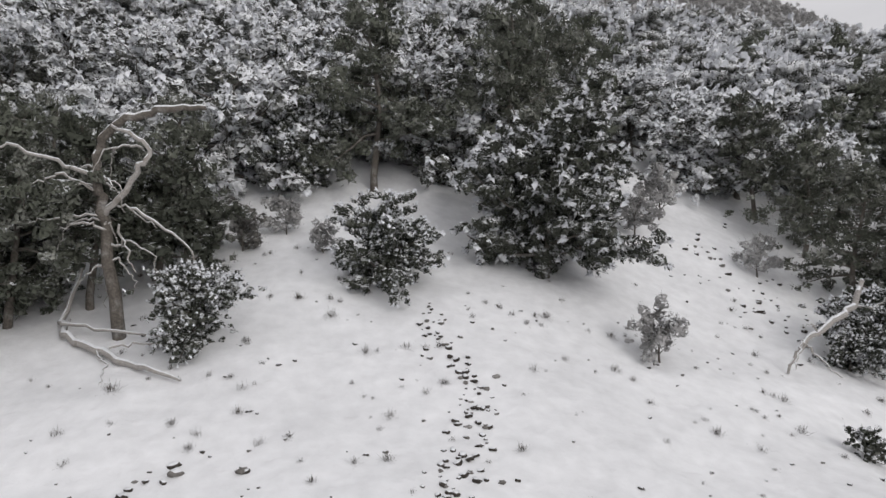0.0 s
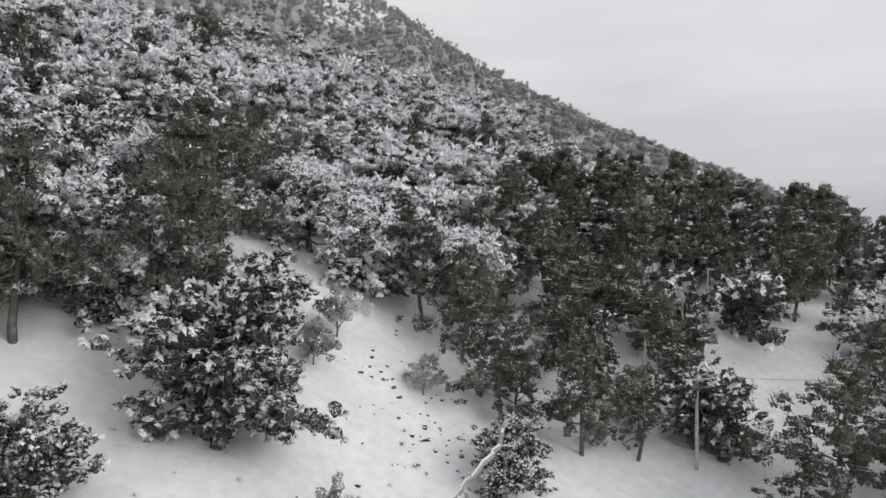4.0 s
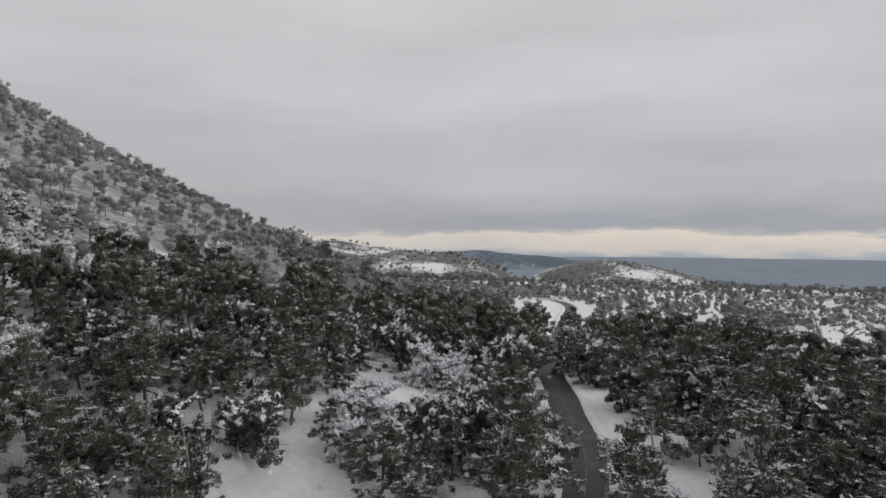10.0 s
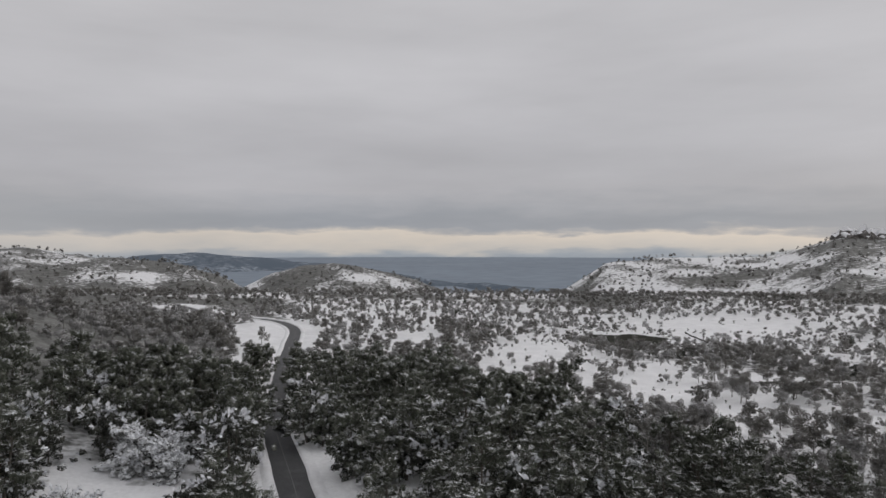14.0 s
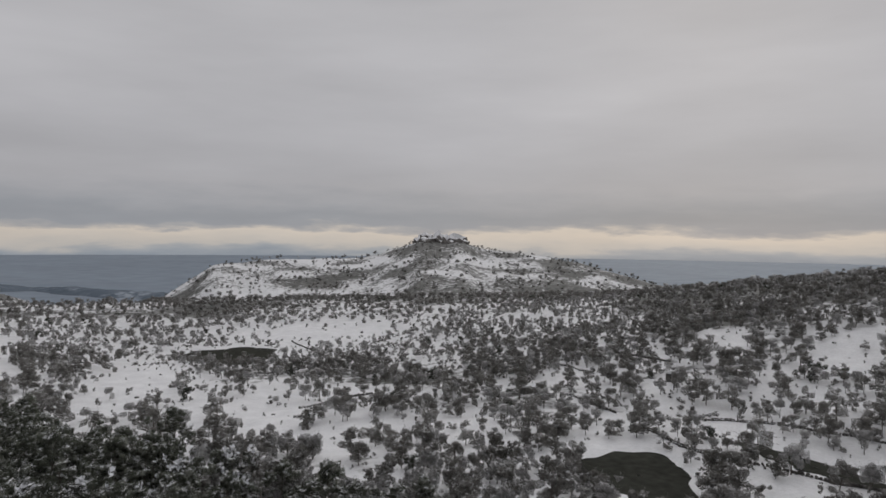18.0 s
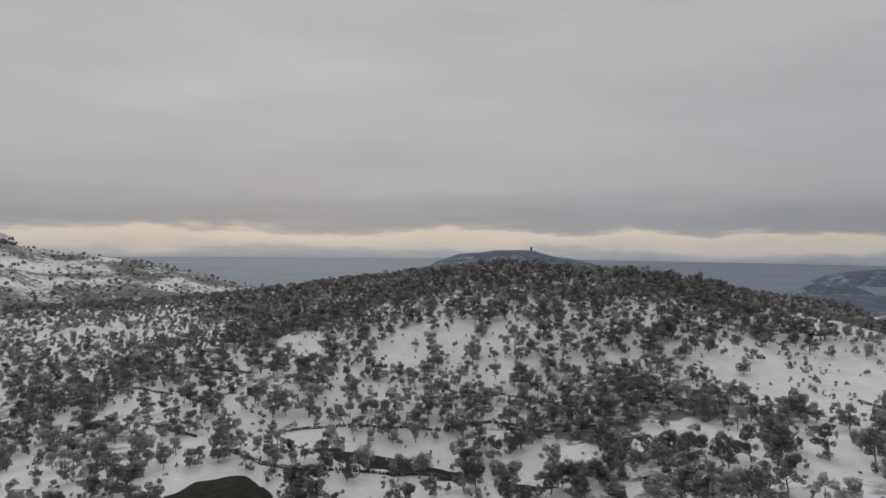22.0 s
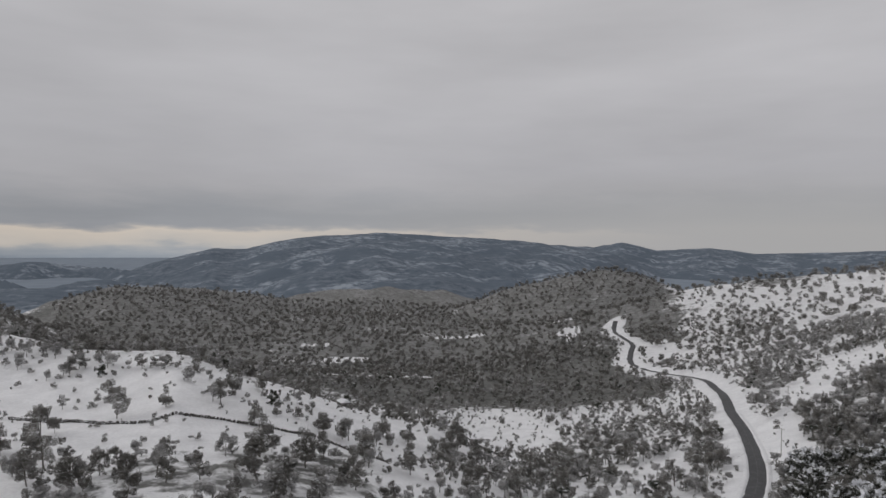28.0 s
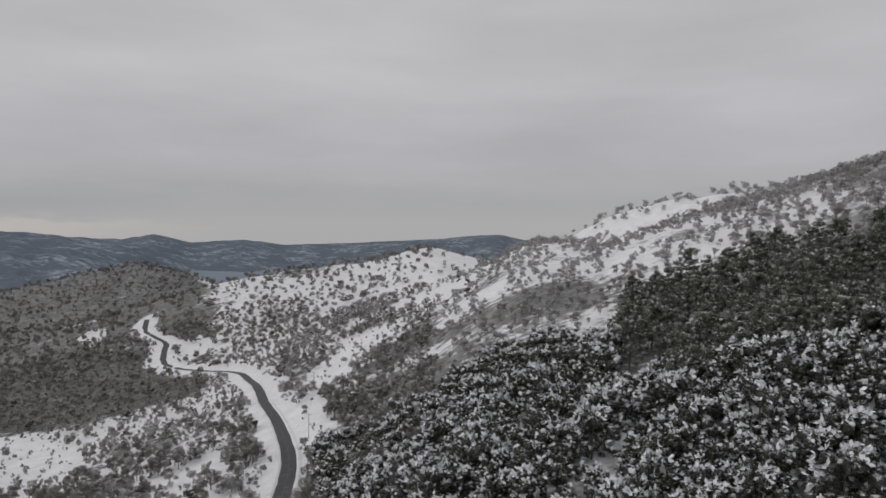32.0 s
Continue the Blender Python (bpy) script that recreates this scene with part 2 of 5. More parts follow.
def ground_cover():
    """Snow, with undergrowth that shows through it where the ground carries brush."""
    m = bpy.data.materials.new("snow_and_undergrowth")
    m.use_nodes = True
    nt = m.node_tree
    bs = nt.nodes["Principled BSDF"]
    bs.inputs["Roughness"].default_value, bs.inputs["Specular IOR Level"].default_value = 0.8, 0.2
    geo = nt.nodes.new("ShaderNodeNewGeometry")

    def grain(size, detail, rough_=0.55):
        n = nt.nodes.new("ShaderNodeTexNoise")
        n.inputs["Scale"].default_value, n.inputs["Detail"].default_value, n.inputs["Roughness"].default_value = 1 / size, detail, rough_
        nt.links.new(geo.outputs["Position"], n.inputs["Vector"])
        return n.outputs["Fac"]

    def mid(op, a, b, c=None):
        n = nt.nodes.new("ShaderNodeMath")
        n.operation = op
        for i, v in enumerate((a, b, c)):
            if isinstance(v, (int, float)):
                n.inputs[i].default_value = v
            elif v is not None:
                nt.links.new(v, n.inputs[i])
        return n.outputs[0]

    def ramp_of(v, lo, hi, a, b):
        n = nt.nodes.new("ShaderNodeMapRange")
        for slot, q in (("From Min", lo), ("From Max", hi), ("To Min", a), ("To Max", b)):
            n.inputs[slot].default_value = q
        nt.links.new(v, n.inputs["Value"])
        return n.outputs[0]

    def mix(fac, a, b, kind="MIX"):
        n = nt.nodes.new("ShaderNodeMix")
        n.data_type, n.blend_type = "RGBA", kind
        for slot, v in (("Factor", fac), ("A", a), ("B", b)):
            if isinstance(v, (int, float)):
                n.inputs[slot].default_value = v
            elif isinstance(v, tuple):
                n.inputs[slot].default_value = (*v, 1)
            else:
                nt.links.new(v, n.inputs[slot])
        return n.outputs["Result"]

    cover = nt.nodes.new("ShaderNodeAttribute")
    cover.attribute_name = "cover"
    spots = mid("ADD", mid("MULTIPLY", grain(5.0, 4, 0.65), 0.6), mid("MULTIPLY", grain(38.0, 3), 0.4))
    fac = ramp_of(mid("ADD", spots, cover.outputs["Fac"]), 0.96, 1.06, 0, 1)
    white = mix(ramp_of(grain(6.0, 4), 0.3, 0.7, 0, 1), (0.87, 0.87, 0.885), (0.74, 0.74, 0.755))
    rime = nt.nodes.new("ShaderNodeAttribute")
    rime.attribute_name = "rime"
    lumps = mid("ADD", mid("MULTIPLY", grain(2.5, 5, 0.7), 0.55), mid("MULTIPLY", grain(8.0, 3), 0.45))
    clumps = ramp_of(lumps, 0.40, 0.62, 0, 1)
    brown = mix(rime.outputs["Fac"], mix(clumps, (0.062, 0.062, 0.055), (0.195, 0.195, 0.186)), mix(clumps, (0.20, 0.197, 0.195), (0.50, 0.50, 0.505)))
    small = grain(0.7, 5)
    colour = mix(1.0, mix(fac, white, brown), ramp_of(small, 0.3, 0.7, 0.93, 1.07), "MULTIPLY")
    nt.links.new(colour, bs.inputs["Base Color"])
    bump_ = nt.nodes.new("ShaderNodeBump")
    bump_.inputs["Strength"].default_value, bump_.inputs["Distance"].default_value = 0.35, 0.3
    nt.links.new(small, bump_.inputs["Height"])
    nt.links.new(bump_.outputs[0], bs.inputs["Normal"])
    return m


def far_cover():
    """A far wooded hillside, dark stands and pale snowy clearings, with blue distance haze mixed into every colour."""
    m = bpy.data.materials.new("hazy_far_hillside")
    m.use_nodes = True
    nt = m.node_tree
    bs = nt.nodes["Principled BSDF"]
    bs.inputs["Roughness"].default_value, bs.inputs["Specular IOR Level"].default_value = 0.95, 0.1
    geo = nt.nodes.new("ShaderNodeNewGeometry")

    def grain(size, detail, rough_, lo, hi):
        n = nt.nodes.new("ShaderNodeTexNoise")
        n.inputs["Scale"].default_value, n.inputs["Detail"].default_value, n.inputs["Roughness"].default_value = 1 / size, detail, rough_
        nt.links.new(geo.outputs["Position"], n.inputs["Vector"])
        r = nt.nodes.new("ShaderNodeMapRange")
        r.inputs["From Min"].default_value, r.inputs["From Max"].default_value = lo, hi
        nt.links.new(n.outputs["Fac"], r.inputs["Value"])
        return r.outputs[0]

    def mix(fac, a, b):
        n = nt.nodes.new("ShaderNodeMix")
        n.data_type = "RGBA"
        for slot, v in (("Factor", fac), ("A", a), ("B", b)):
            if isinstance(v, tuple):
                n.inputs[slot].default_value = (*v, 1)
            else:
                nt.links.new(v, n.inputs[slot])
        return n.outputs["Result"]

    # all these tones carry the blue of the air in between
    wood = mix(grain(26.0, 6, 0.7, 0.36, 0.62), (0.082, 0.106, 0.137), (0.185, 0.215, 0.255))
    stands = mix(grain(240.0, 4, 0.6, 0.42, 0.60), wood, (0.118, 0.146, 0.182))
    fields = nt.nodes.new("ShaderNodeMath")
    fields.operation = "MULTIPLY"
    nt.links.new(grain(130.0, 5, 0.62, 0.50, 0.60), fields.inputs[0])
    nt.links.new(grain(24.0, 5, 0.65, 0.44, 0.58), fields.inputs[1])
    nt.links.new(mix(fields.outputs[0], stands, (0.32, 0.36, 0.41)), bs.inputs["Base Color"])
    return m


GROUND = ground_cover()
FAR = far_cover()


# ---- the ground ----
def step(v, a, b):
    s = np.clip((v - a) / (b - a), 0, 1)
    return s * s * (3 - 2 * s)


def soft(v, w):
    """A ramp that starts gently."""
    return w * np.logaddexp(0, v / w)


def bump(x, y, cx, cy, height, long, wide, turn=0.0, sharp=1.0):
    """A rounded hill: its centre, height, half lengths and the heading of its long axis."""
    a = radians(turn)
    u = (x - cx) * math.sin(a) + (y - cy) * math.cos(a)
    v = (x - cx) * math.cos(a) - (y - cy) * math.sin(a)
    return height * np.exp(-((u / long) ** 2 + (v / wide) ** 2) ** sharp)


def rough(x, y, size, seed=0):
    """Smooth unevenness between -1 and 1, a sum of slanted waves."""
    rng = random.Random(seed)
    out = 0
    for k in range(7):
        a, f, p = rng.uniform(0, 6.28), rng.uniform(0.6, 1.7) * 6.28 / size, rng.uniform(0, 6.28)
        out = out + np.sin((x * math.cos(a) + y * math.sin(a)) * f + p + 1.3 * np.sin((x * math.sin(a) - y * math.cos(a)) * f * 0.7))
    return out / 4.2


RINGS = (
    (45, 28, (2.7, 0.0, -5.3, 3.7, -1.0, 0.1, -2.8, 0.3, 5.1, 0.1, -1.8, -3.3)),
    (110, 55, (2.7, 3.1, 0.5, 2.1, -0.7, -0.3, 5.2, 9.5, -5.1, 8.7, 1.6, 0.4)),
    (190, 85, (0.2, -5.6, -0.5, -6.3, -2.2, -4.2, -2.1, 17.2, -6.4, 4.7, -4.5, 0.0)),
    (320, 140, (-1.8, -11.9, 2.5, 6.6, -10.3, -1.9, 32.6, -17.2, -14.5, 17.0, -2.0, -0.8)),
    (540, 220, (1.2, 10.6, 9.5, 0.0, -0.0, 13.8, 19.3, -19.3, -44.2, 44.9, -1.4, -2.8)),
)


# the hills round the basin
BEYOND = ((55.1, 1150, 80), (58.8, 1150, 48), (61.0, 1152, 51), (62.6, 1150, 31), (64.3, 1152, 34), (68.2, 1122, 21), (71.6, 1082, 16), (74.6, 1052, 11), (77.7, 1022, -3))  # the hamlet's hill in the east: heading, distance and height of its crest
COAST = ((69.4, 3002, -58), (71.5, 3002, -17), (73.7, 3002, -10), (75.9, 3002, -5), (81.3, 3003, -30), (86.0, 2953, -51), (93.6, 2142, -68), (95.0, 1874, -61), (96.8, 1841, -67), (99.6, 1719, -63), (102.2, 1604, -64), (105.8, 1520, -66), (107.8, 1363, -66))  # the dark wooded ridge by the sea: heading, distance and height of its crest
DOME = ((80.0, 1353, -44), (82.3, 1353, -17), (84.1, 1353, -6), (87.0, 1353, 1), (89.8, 1323, -9), (93.6, 1303, -29), (95.9, 1283, -47))  # the white dome: heading, distance and height of its crest
TABLE = ((105.5, 1090, -42), (107.6, 1100, -14), (109.4, 1110, 8), (114.7, 1130, 15), (121.1, 1149, 18), (123.5, 1159, 31), (125.8, 1159, 48), (129.4, 1159, 49), (131.0, 1159, 37), (134.8, 1139, 30), (138.0, 1109, 19), (140.8, 1079, 8), (145.2, 1039, -10), (147.8, 999, -15))  # the table mountain: heading, distance and height of its crest
SPUR = ((119.3, 959, -10), (124.0, 979, -3), (128.7, 999, 7), (132.5, 959, 6), (136.2, 899, -2), (140.8, 849, -7))  # its front spur: heading, distance and height of its crest
HEADLAND = ((156.2, 1948, -69), (157.4, 2334, -70), (158.9, 2750, -57), (160.3, 2720, -52), (161.6, 2650, -23), (163.3, 2620, 6), (167.0, 2620, 21), (169.6, 2600, 24), (171.5, 2600, -1), (175.5, 2560, -32), (177.1, 2540, -28), (179.7, 2500, -56), (182.9, 1853, -62), (184.4, 1899, -61), (186.7, 1568, -60))  # the headland with the small tower: heading, distance and height of its crest
SHORE = ((186.7, 1537, -60), (192.5, 1788, -53), (195.7, 1768, -50), (198.4, 1876, -46), (199.9, 1923, -44))  # the low shore of the bay: heading, distance and height of its crest
CLOUDY = ((199.7, 2449, -68), (203.2, 2600, -16), (207.2, 2600, 25), (209.7, 2620, 21), (211.6, 2650, 47), (215.4, 2680, 77), (220.1, 2700, 90), (224.7, 2750, 83), (230.6, 2800, 67), (235.7, 2850, 47), (239.7, 2900, 12))  # the mountain whose top is in cloud: heading, distance and height of its crest
LAST = ((234.8, 3900, 35), (236.3, 3703, 42), (238.1, 3850, 35), (240.2, 3702, 65), (243.1, 3750, 25), (244.3, 3702, 26), (247.0, 3702, 40), (250.3, 3702, 12), (257.9, 3702, 33), (263.0, 3702, 55), (267.6, 3702, 83), (270.2, 3702, 52), (273.3, 3702, 23), (277.8, 3701, -0))  # the farthest mountains: heading, distance and height of its crest
CAPE = ((191.3, 2700, -49), (192.9, 2700, -33), (194.5, 2699, -21), (196.5, 2749, -34), (198.4, 2705, -42), (200.8, 2407, -40))  # the cape across the bay: heading, distance and height of its crest
ISLET = ((189.8, 2025, -55), (190.6, 2120, -50), (191.4, 2120, -46), (192.5, 2120, -48), (193.5, 2025, -51))  # the islet in the bay: heading, distance and height of its crest
CAPE = ((191.3, 2700, -49), (192.9, 2700, -33), (194.5, 2699, -21), (196.5, 2749, -34), (198.4, 2705, -42), (200.8, 2407, -40))  # the cape across the bay: heading, distance and height of its crest
ISLET = ((189.8, 2025, -55), (190.6, 2120, -50), (191.4, 2120, -46), (192.5, 2120, -48), (193.5, 2025, -51))  # the islet in the bay: heading, distance and height of its crest
VALE = ((193.7, 1227, -63), (195.8, 1310, -46), (199.7, 1300, -23), (202.8, 1300, -24), (207.9, 1300, -31), (213.5, 1280, -52), (220.1, 1250, -59), (224.8, 1200, -56))  # the brown hill across the valley: heading, distance and height of its crest
KNOLL = ((224.8, 1180, -60), (227.5, 1160, -46), (230.6, 1140, -19), (235.7, 1130, 6), (238.9, 1130, 19), (241.6, 1120, 11), (244.2, 1110, -6))  # the knoll behind the road: heading, distance and height of its crest
WHITE = ((237.7, 800, -23), (238.9, 800, -15), (244.5, 820, 7), (247.6, 820, 17), (250.7, 802, 25), (256.8, 762, 38), (260.3, 742, 51), (262.4, 732, 55), (265.2, 722, 46), (268.4, 702, 37))  # the white hill beside the road: heading, distance and height of its crest
GRAZED = ((155.9, 470, 22), (160.9, 440, 30), (163.6, 415, 38), (166.0, 400, 41), (168.8, 395, 41), (172.1, 390, 36), (176.8, 385, 31), (181.8, 372, 28), (186.9, 352, 25), (191.6, 315, 26), (196.2, 274, 24), (200.4, 249, 24), (204.3, 229, 26), (209.4, 212, 20), (214.7, 205, 14), (220.0, 205, 6), (224.9, 205, 2))  # the hill to the south: heading, distance and height of its crest
SHOULDER = ((267.4, 642, 44), (269.6, 622, 52), (272.6, 582, 63), (277.1, 541, 85), (281.4, 521, 94), (285.0, 511, 97), (287.3, 501, 99), (295.7, 521, 104))  # the snowy shoulder of the mountain in the west: heading, distance and height of its crest
RIDGES = ((BEYOND, 0.16, 0.3, 30, 2), (COAST, 0.2, 0.3, 40, 4), (DOME, 0.2, 0.25, 25, 1.2), (TABLE, 0.15, 0.4, 22, 1.5), (SPUR, 0.16, 0.2, 14, 2), (HEADLAND, 0.25, 0.35, 25, 3), (SHORE, 0.1, 0.3, 30, 4), (CLOUDY, 0.105, 0.4, 60, 9), (LAST, 0.12, 0.4, 60, 8), (CAPE, 0.3, 0.3, 15, 2), (ISLET, 0.3, 0.3, 6, 0.5), (CAPE, 0.3, 0.3, 15, 2), (ISLET, 0.3, 0.3, 6, 0.5), (VALE, 0.12, 0.2, 40, 4), (KNOLL, 0.25, 0.3, 25, 3), (WHITE, 0.2, 0.35, 18, 2), (GRAZED, 0.15, 0.25, 22, 1.5), (SHOULDER, 0.42, 0.5, 12, 1.2))

def ridge(x, y, crest, near_slope, far_slope, round_, uneven):
    """A hill under a crest line round the lookout: the line, how steeply it falls on this side and beyond, how round its crest is."""
    r, a = np.hypot(x, y), np.degrees(np.arctan2(x, y)) % 360
    heads, reach, tops = np.array(crest, float).T
    d = r - np.interp(a, heads, reach) - 0.5 * round_ * rough(a * 40, r * 0, 200, int(reach[0])) * step(reach, 700, 1100).mean()
    past = np.maximum(np.maximum(heads[0] - a, a - heads[-1]), 0) * np.radians(1) * reach.mean()
    fall = np.where(d < 0, near_slope, far_slope) * (np.sqrt(d * d + round_ * round_) - round_) + 0.5 * past
    away = np.maximum(step(np.abs(d), 0, 5 * round_), 0.25)
    return np.interp(a, heads, tops) - fall + uneven * away * (rough(x, y, 12 * round_ ** 0.8, int(heads[0])) + 0.5 * rough(x, y, 4 * round_ ** 0.8, 8))


def far_hills(x, y, z):
    """The hills round the basin, each where it rises above the ground before it."""
    for hill in RIDGES:
        h = ridge(x, y, *hill)
        z = np.where(h > z - 12, np.maximum(h, z) + 0.25 * np.maximum(0, 6 - np.abs(h - z)) ** 2 / 6, z)
    return z


def land(x, y):
    """The height of the ground."""
    x, y = np.asarray(x, float), np.asarray(y, float)
    r = np.hypot(x, y)
    z = 3 + 7 * step(x, 30, 100) - 18 * step(x, 120, 420) + 20 * step(-x, 10, 130) * step(y, -60, 10)
    # the forested mountain
    up = 0.45 * y - 0.1 * np.maximum(x, 0) - 8.4 + 0.00013 * np.maximum(y, 0) ** 2
    up = soft(up, 4.0) - 0.55 * soft(x - 250 + 0.06 * y, 25) * step(y, 30, 160) - 0.12 * soft(-x - 330, 40)
    z = z + np.maximum(up, 0) - 0.9 * soft(y - 620, 60)
    # hollows and rises round the lookout, ring by ring
    for reach, width, heights in RINGS:
        for k, height in enumerate(heights):
            a = 2 * math.pi * k / len(heights)
            z = z + height * np.exp(-((x - reach * math.sin(a)) ** 2 + (y - reach * math.cos(a)) ** 2) / width ** 2)
    # the land falls to the sea; a flat valley lies in the south-west, and hills stand round it
    a = np.degrees(np.arctan2(x, y)) % 360
    z = z - 130 * step(r, 620, 1500)
    vale = step(a, 192, 200) * (1 - step(a, 226, 240)) * step(r, 440, 660) * (1 - step(r, 1300, 1600))
    z = far_hills(x, y, z + (-60 - z) * vale)
    z = z + (0.05 * rough(x, y, 2.3, 6) + 0.07 * rough(x, y, 5.0, 7)) * (1 - step(r, 40, 70))
    return z + 0.9 * rough(x, y, 90, 3) * step(r, 60, 160) + 0.3 * rough(x, y, 17, 4) + 3 * rough(x, y, 420, 5) * step(r, 500, 1200)


def mesh_of(name, verts, faces, mats, slots=None, smooth=True):
    me = bpy.data.meshes.new(name)
    verts, faces = np.asarray(verts, np.float32), np.asarray(faces, np.int32)
    n, k = faces.shape
    me.vertices.add(len(verts))
    me.vertices.foreach_set("co", verts.ravel())
    me.loops.add(n * k)
    me.loops.foreach_set("vertex_index", faces.ravel())
    me.polygons.add(n)
    me.polygons.foreach_set("loop_start", np.arange(0, n * k, k, dtype=np.int32))
    for m in mats:
        me.materials.append(m)
    if slots is not None:
        me.polygons.foreach_set("material_index", np.asarray(slots, np.int32))
    me.polygons.foreach_set("use_smooth", np.broadcast_to(np.asarray(smooth, bool), n).copy())
    me.update(calc_edges=True)
    return me


def sheet(name, xs, ys, zs, mats, slots=None, ring=False):
    """A grid of rows and columns as one mesh."""
    rows, cols = xs.shape
    v = np.stack([xs, ys, zs], -1).reshape(-1, 3)
    i, j = np.meshgrid(np.arange(rows - 1), np.arange(cols if ring else cols - 1), indexing="ij")
    j2 = (j + 1) % cols
    f = np.stack([i * cols + j, i * cols + j2, (i + 1) * cols + j2, (i + 1) * cols + j], -1).reshape(-1, 4)
    return mesh_of(name, v, f, mats, slots)


# ---- the road's line, the ponds, and the ground as it lies with them ----
ROAD_LINE = ((470, 130), (400, 88), (346, 53), (318, 39), (292, 31.5), (250, 28.5), (205, 25.6), (170, 22.5), (138, 18.8), (112, 13.8), (99, 11),
             (88, 8.6), (79, 6.4), (70, 5.5), (60, 5.0), (40, -2), (10, -22), (-40, -42), (-100, -50), (-145, -57.3), (-167, -62), (-198, -70.7),
             (-224, -81), (-260, -97.5), (-296, -116), (-340, -137), (-380, -158), (-428, -189), (-454, -221), (-481, -254), (-501, -277),
             (-533, -295), (-560, -308), (-575, -325), (-600, -350), (-640, -372))
POND_LINE = ((81, -110, 15, 10, 130, 6.2), (62, -142, 20, 3.6, 100, 6.6), (25, -133, 8, 3.5, 80, 7.6), (338, -127, 24, 22, 100, -8.4))


def curve(points, step_):
    """A smooth line through points, sampled about every step_ metres."""
    p = [Vector((*q, 0)) for q in points]
    p = [p[0] * 2 - p[1]] + p + [p[-1] * 2 - p[-2]]
    out = []
    for a, b, c, d in zip(p, p[1:], p[2:], p[3:]):
        n = max(2, int((c - b).length / step_))
        for k in range(n):
            t = k / n
            out.append(0.5 * (2 * b + (c - a) * t + (2 * a - 5 * b + 4 * c - d) * t * t + (3 * b - a - 3 * c + d) * t ** 3))
    return np.array([(v.x, v.y) for v in out])


WAY = curve(ROAD_LINE, 2.5)
rise = land(WAY[:, 0], WAY[:, 1])
for _ in range(60):
    rise = np.concatenate([rise[:1], (rise[:-2] + 2 * rise[1:-1] + rise[2:]) / 4, rise[-1:]])


def road_gap(x, y):
    """How far a place lies from the road's middle, and the road's height there."""
    x, y = np.atleast_1d(x).astype(float).ravel(), np.atleast_1d(y).astype(float).ravel()
    best, height_ = np.empty(x.shape), np.empty(x.shape)
    for i in range(0, len(x), 4000):
        q = slice(i, i + 4000)
        d = (x[q, None] - WAY[None, :, 0]) ** 2 + (y[q, None] - WAY[None, :, 1]) ** 2
        k = d.argmin(1)
        best[q], height_[q] = d[np.arange(len(k)), k], rise[k]
    return np.sqrt(best), height_


def pond_share(x, y, pond):
    px, py, along, across, turn, level = pond
    a = radians(turn)
    u = ((x - px) * math.sin(a) + (y - py) * math.cos(a)) / along
    v = ((x - px) * math.cos(a) - (y - py) * math.sin(a)) / across
    w = np.arctan2(v, u)
    return np.sqrt(u * u + v * v) / (1 + 0.12 * np.sin(3 * w + px) + 0.07 * np.sin(7 * w + py))


def ground_z(x, y):
    """The height of the snow as it lies, with the road's bench and the ponds' beds."""
    x, y = np.asarray(x, float), np.asarray(y, float)
    flat_x, flat_y = x.ravel(), y.ravel()
    z = land(flat_x, flat_y)
    m = np.hypot(flat_x, flat_y) < 800
    d, hr = road_gap(flat_x[m], flat_y[m])
    blend = 1 - step(d, 3.2, 11)
    z[m] = z[m] * (1 - blend) + (hr - 0.25 * (1 - step(d, 2.0, 2.9))) * blend
    for pond in POND_LINE:
        q = pond_share(flat_x, flat_y, pond)
        k = 1 - step(q, 1.0, 1.6)
        z = z * (1 - k) + (pond[5] - 1.0 * (1 - step(q, 0.8, 1.06)) + 0.35 * step(q, 0.98, 1.15)) * k
    return z.reshape(x.shape)


TURN = np.linspace(0, 2 * np.pi, 801)[:-1]
REACH = np.concatenate([[0.0], np.exp(np.linspace(math.log(4), math.log(4900), 280))])
GA, GR = np.meshgrid(TURN, REACH)
GX, GY = GR * np.sin(GA), GR * np.cos(GA)
GZ = ground_z(GX, GY)
CA = np.degrees(GA)


def sector(a0, a1, r0, r1, soft_a=6.0, soft_r=0.12):
    a = (CA - a0 + 180) % 360 - 180
    b = (CA - a1 + 180) % 360 - 180
    return step(a, -soft_a, soft_a) * (1 - step(b, -soft_a, soft_a)) * step(GR, r0 * (1 - soft_r), r0 * (1 + soft_r)) * (1 - step(GR, r1 * (1 - soft_r), r1 * (1 + soft_r)))


# the clearings: place, half width and half length of each
CLEAR_EAST = ((268, -69, 21, 56), (186, -78, 18, 27), (146, -79, 14, 18), (72.5, -1.0, 5, 8), (68.5, -4.0, 5, 6), (275, 43, 11, 45), (236, 37, 8, 30), (378, -191, 52, 27), (128, 58, 3, 11), (86, 30, 8, 5),
              (91, 15, 3, 11), (168, -34, 9, 27), (53, 29, 5, 9), (40, 28.5, 4, 5), (92, 36, 3, 6), (76, 37, 2.5, 5))
CLEAR_NORTH = ((24.5, 42, 4.5, 8), (20, 49.5, 4, 3.5), (14, 41, 3, 5), (-1, 38, 4, 3.5))
CLEAR_BASIN = ((265, -73, 14, 40), (200, -80, 20, 25), (146, -87, 13, 13), (208, -104, 24, 18), (138, -110, 9, 15), (149, -172, 4, 10), (132, -222, 15, 20),
               (76, -181, 8, 7), (52, -150, 15, 6), (75, -227, 24, 17), (384, -213, 44, 55), (47, -208, 11, 7), (96, -114, 8, 5))
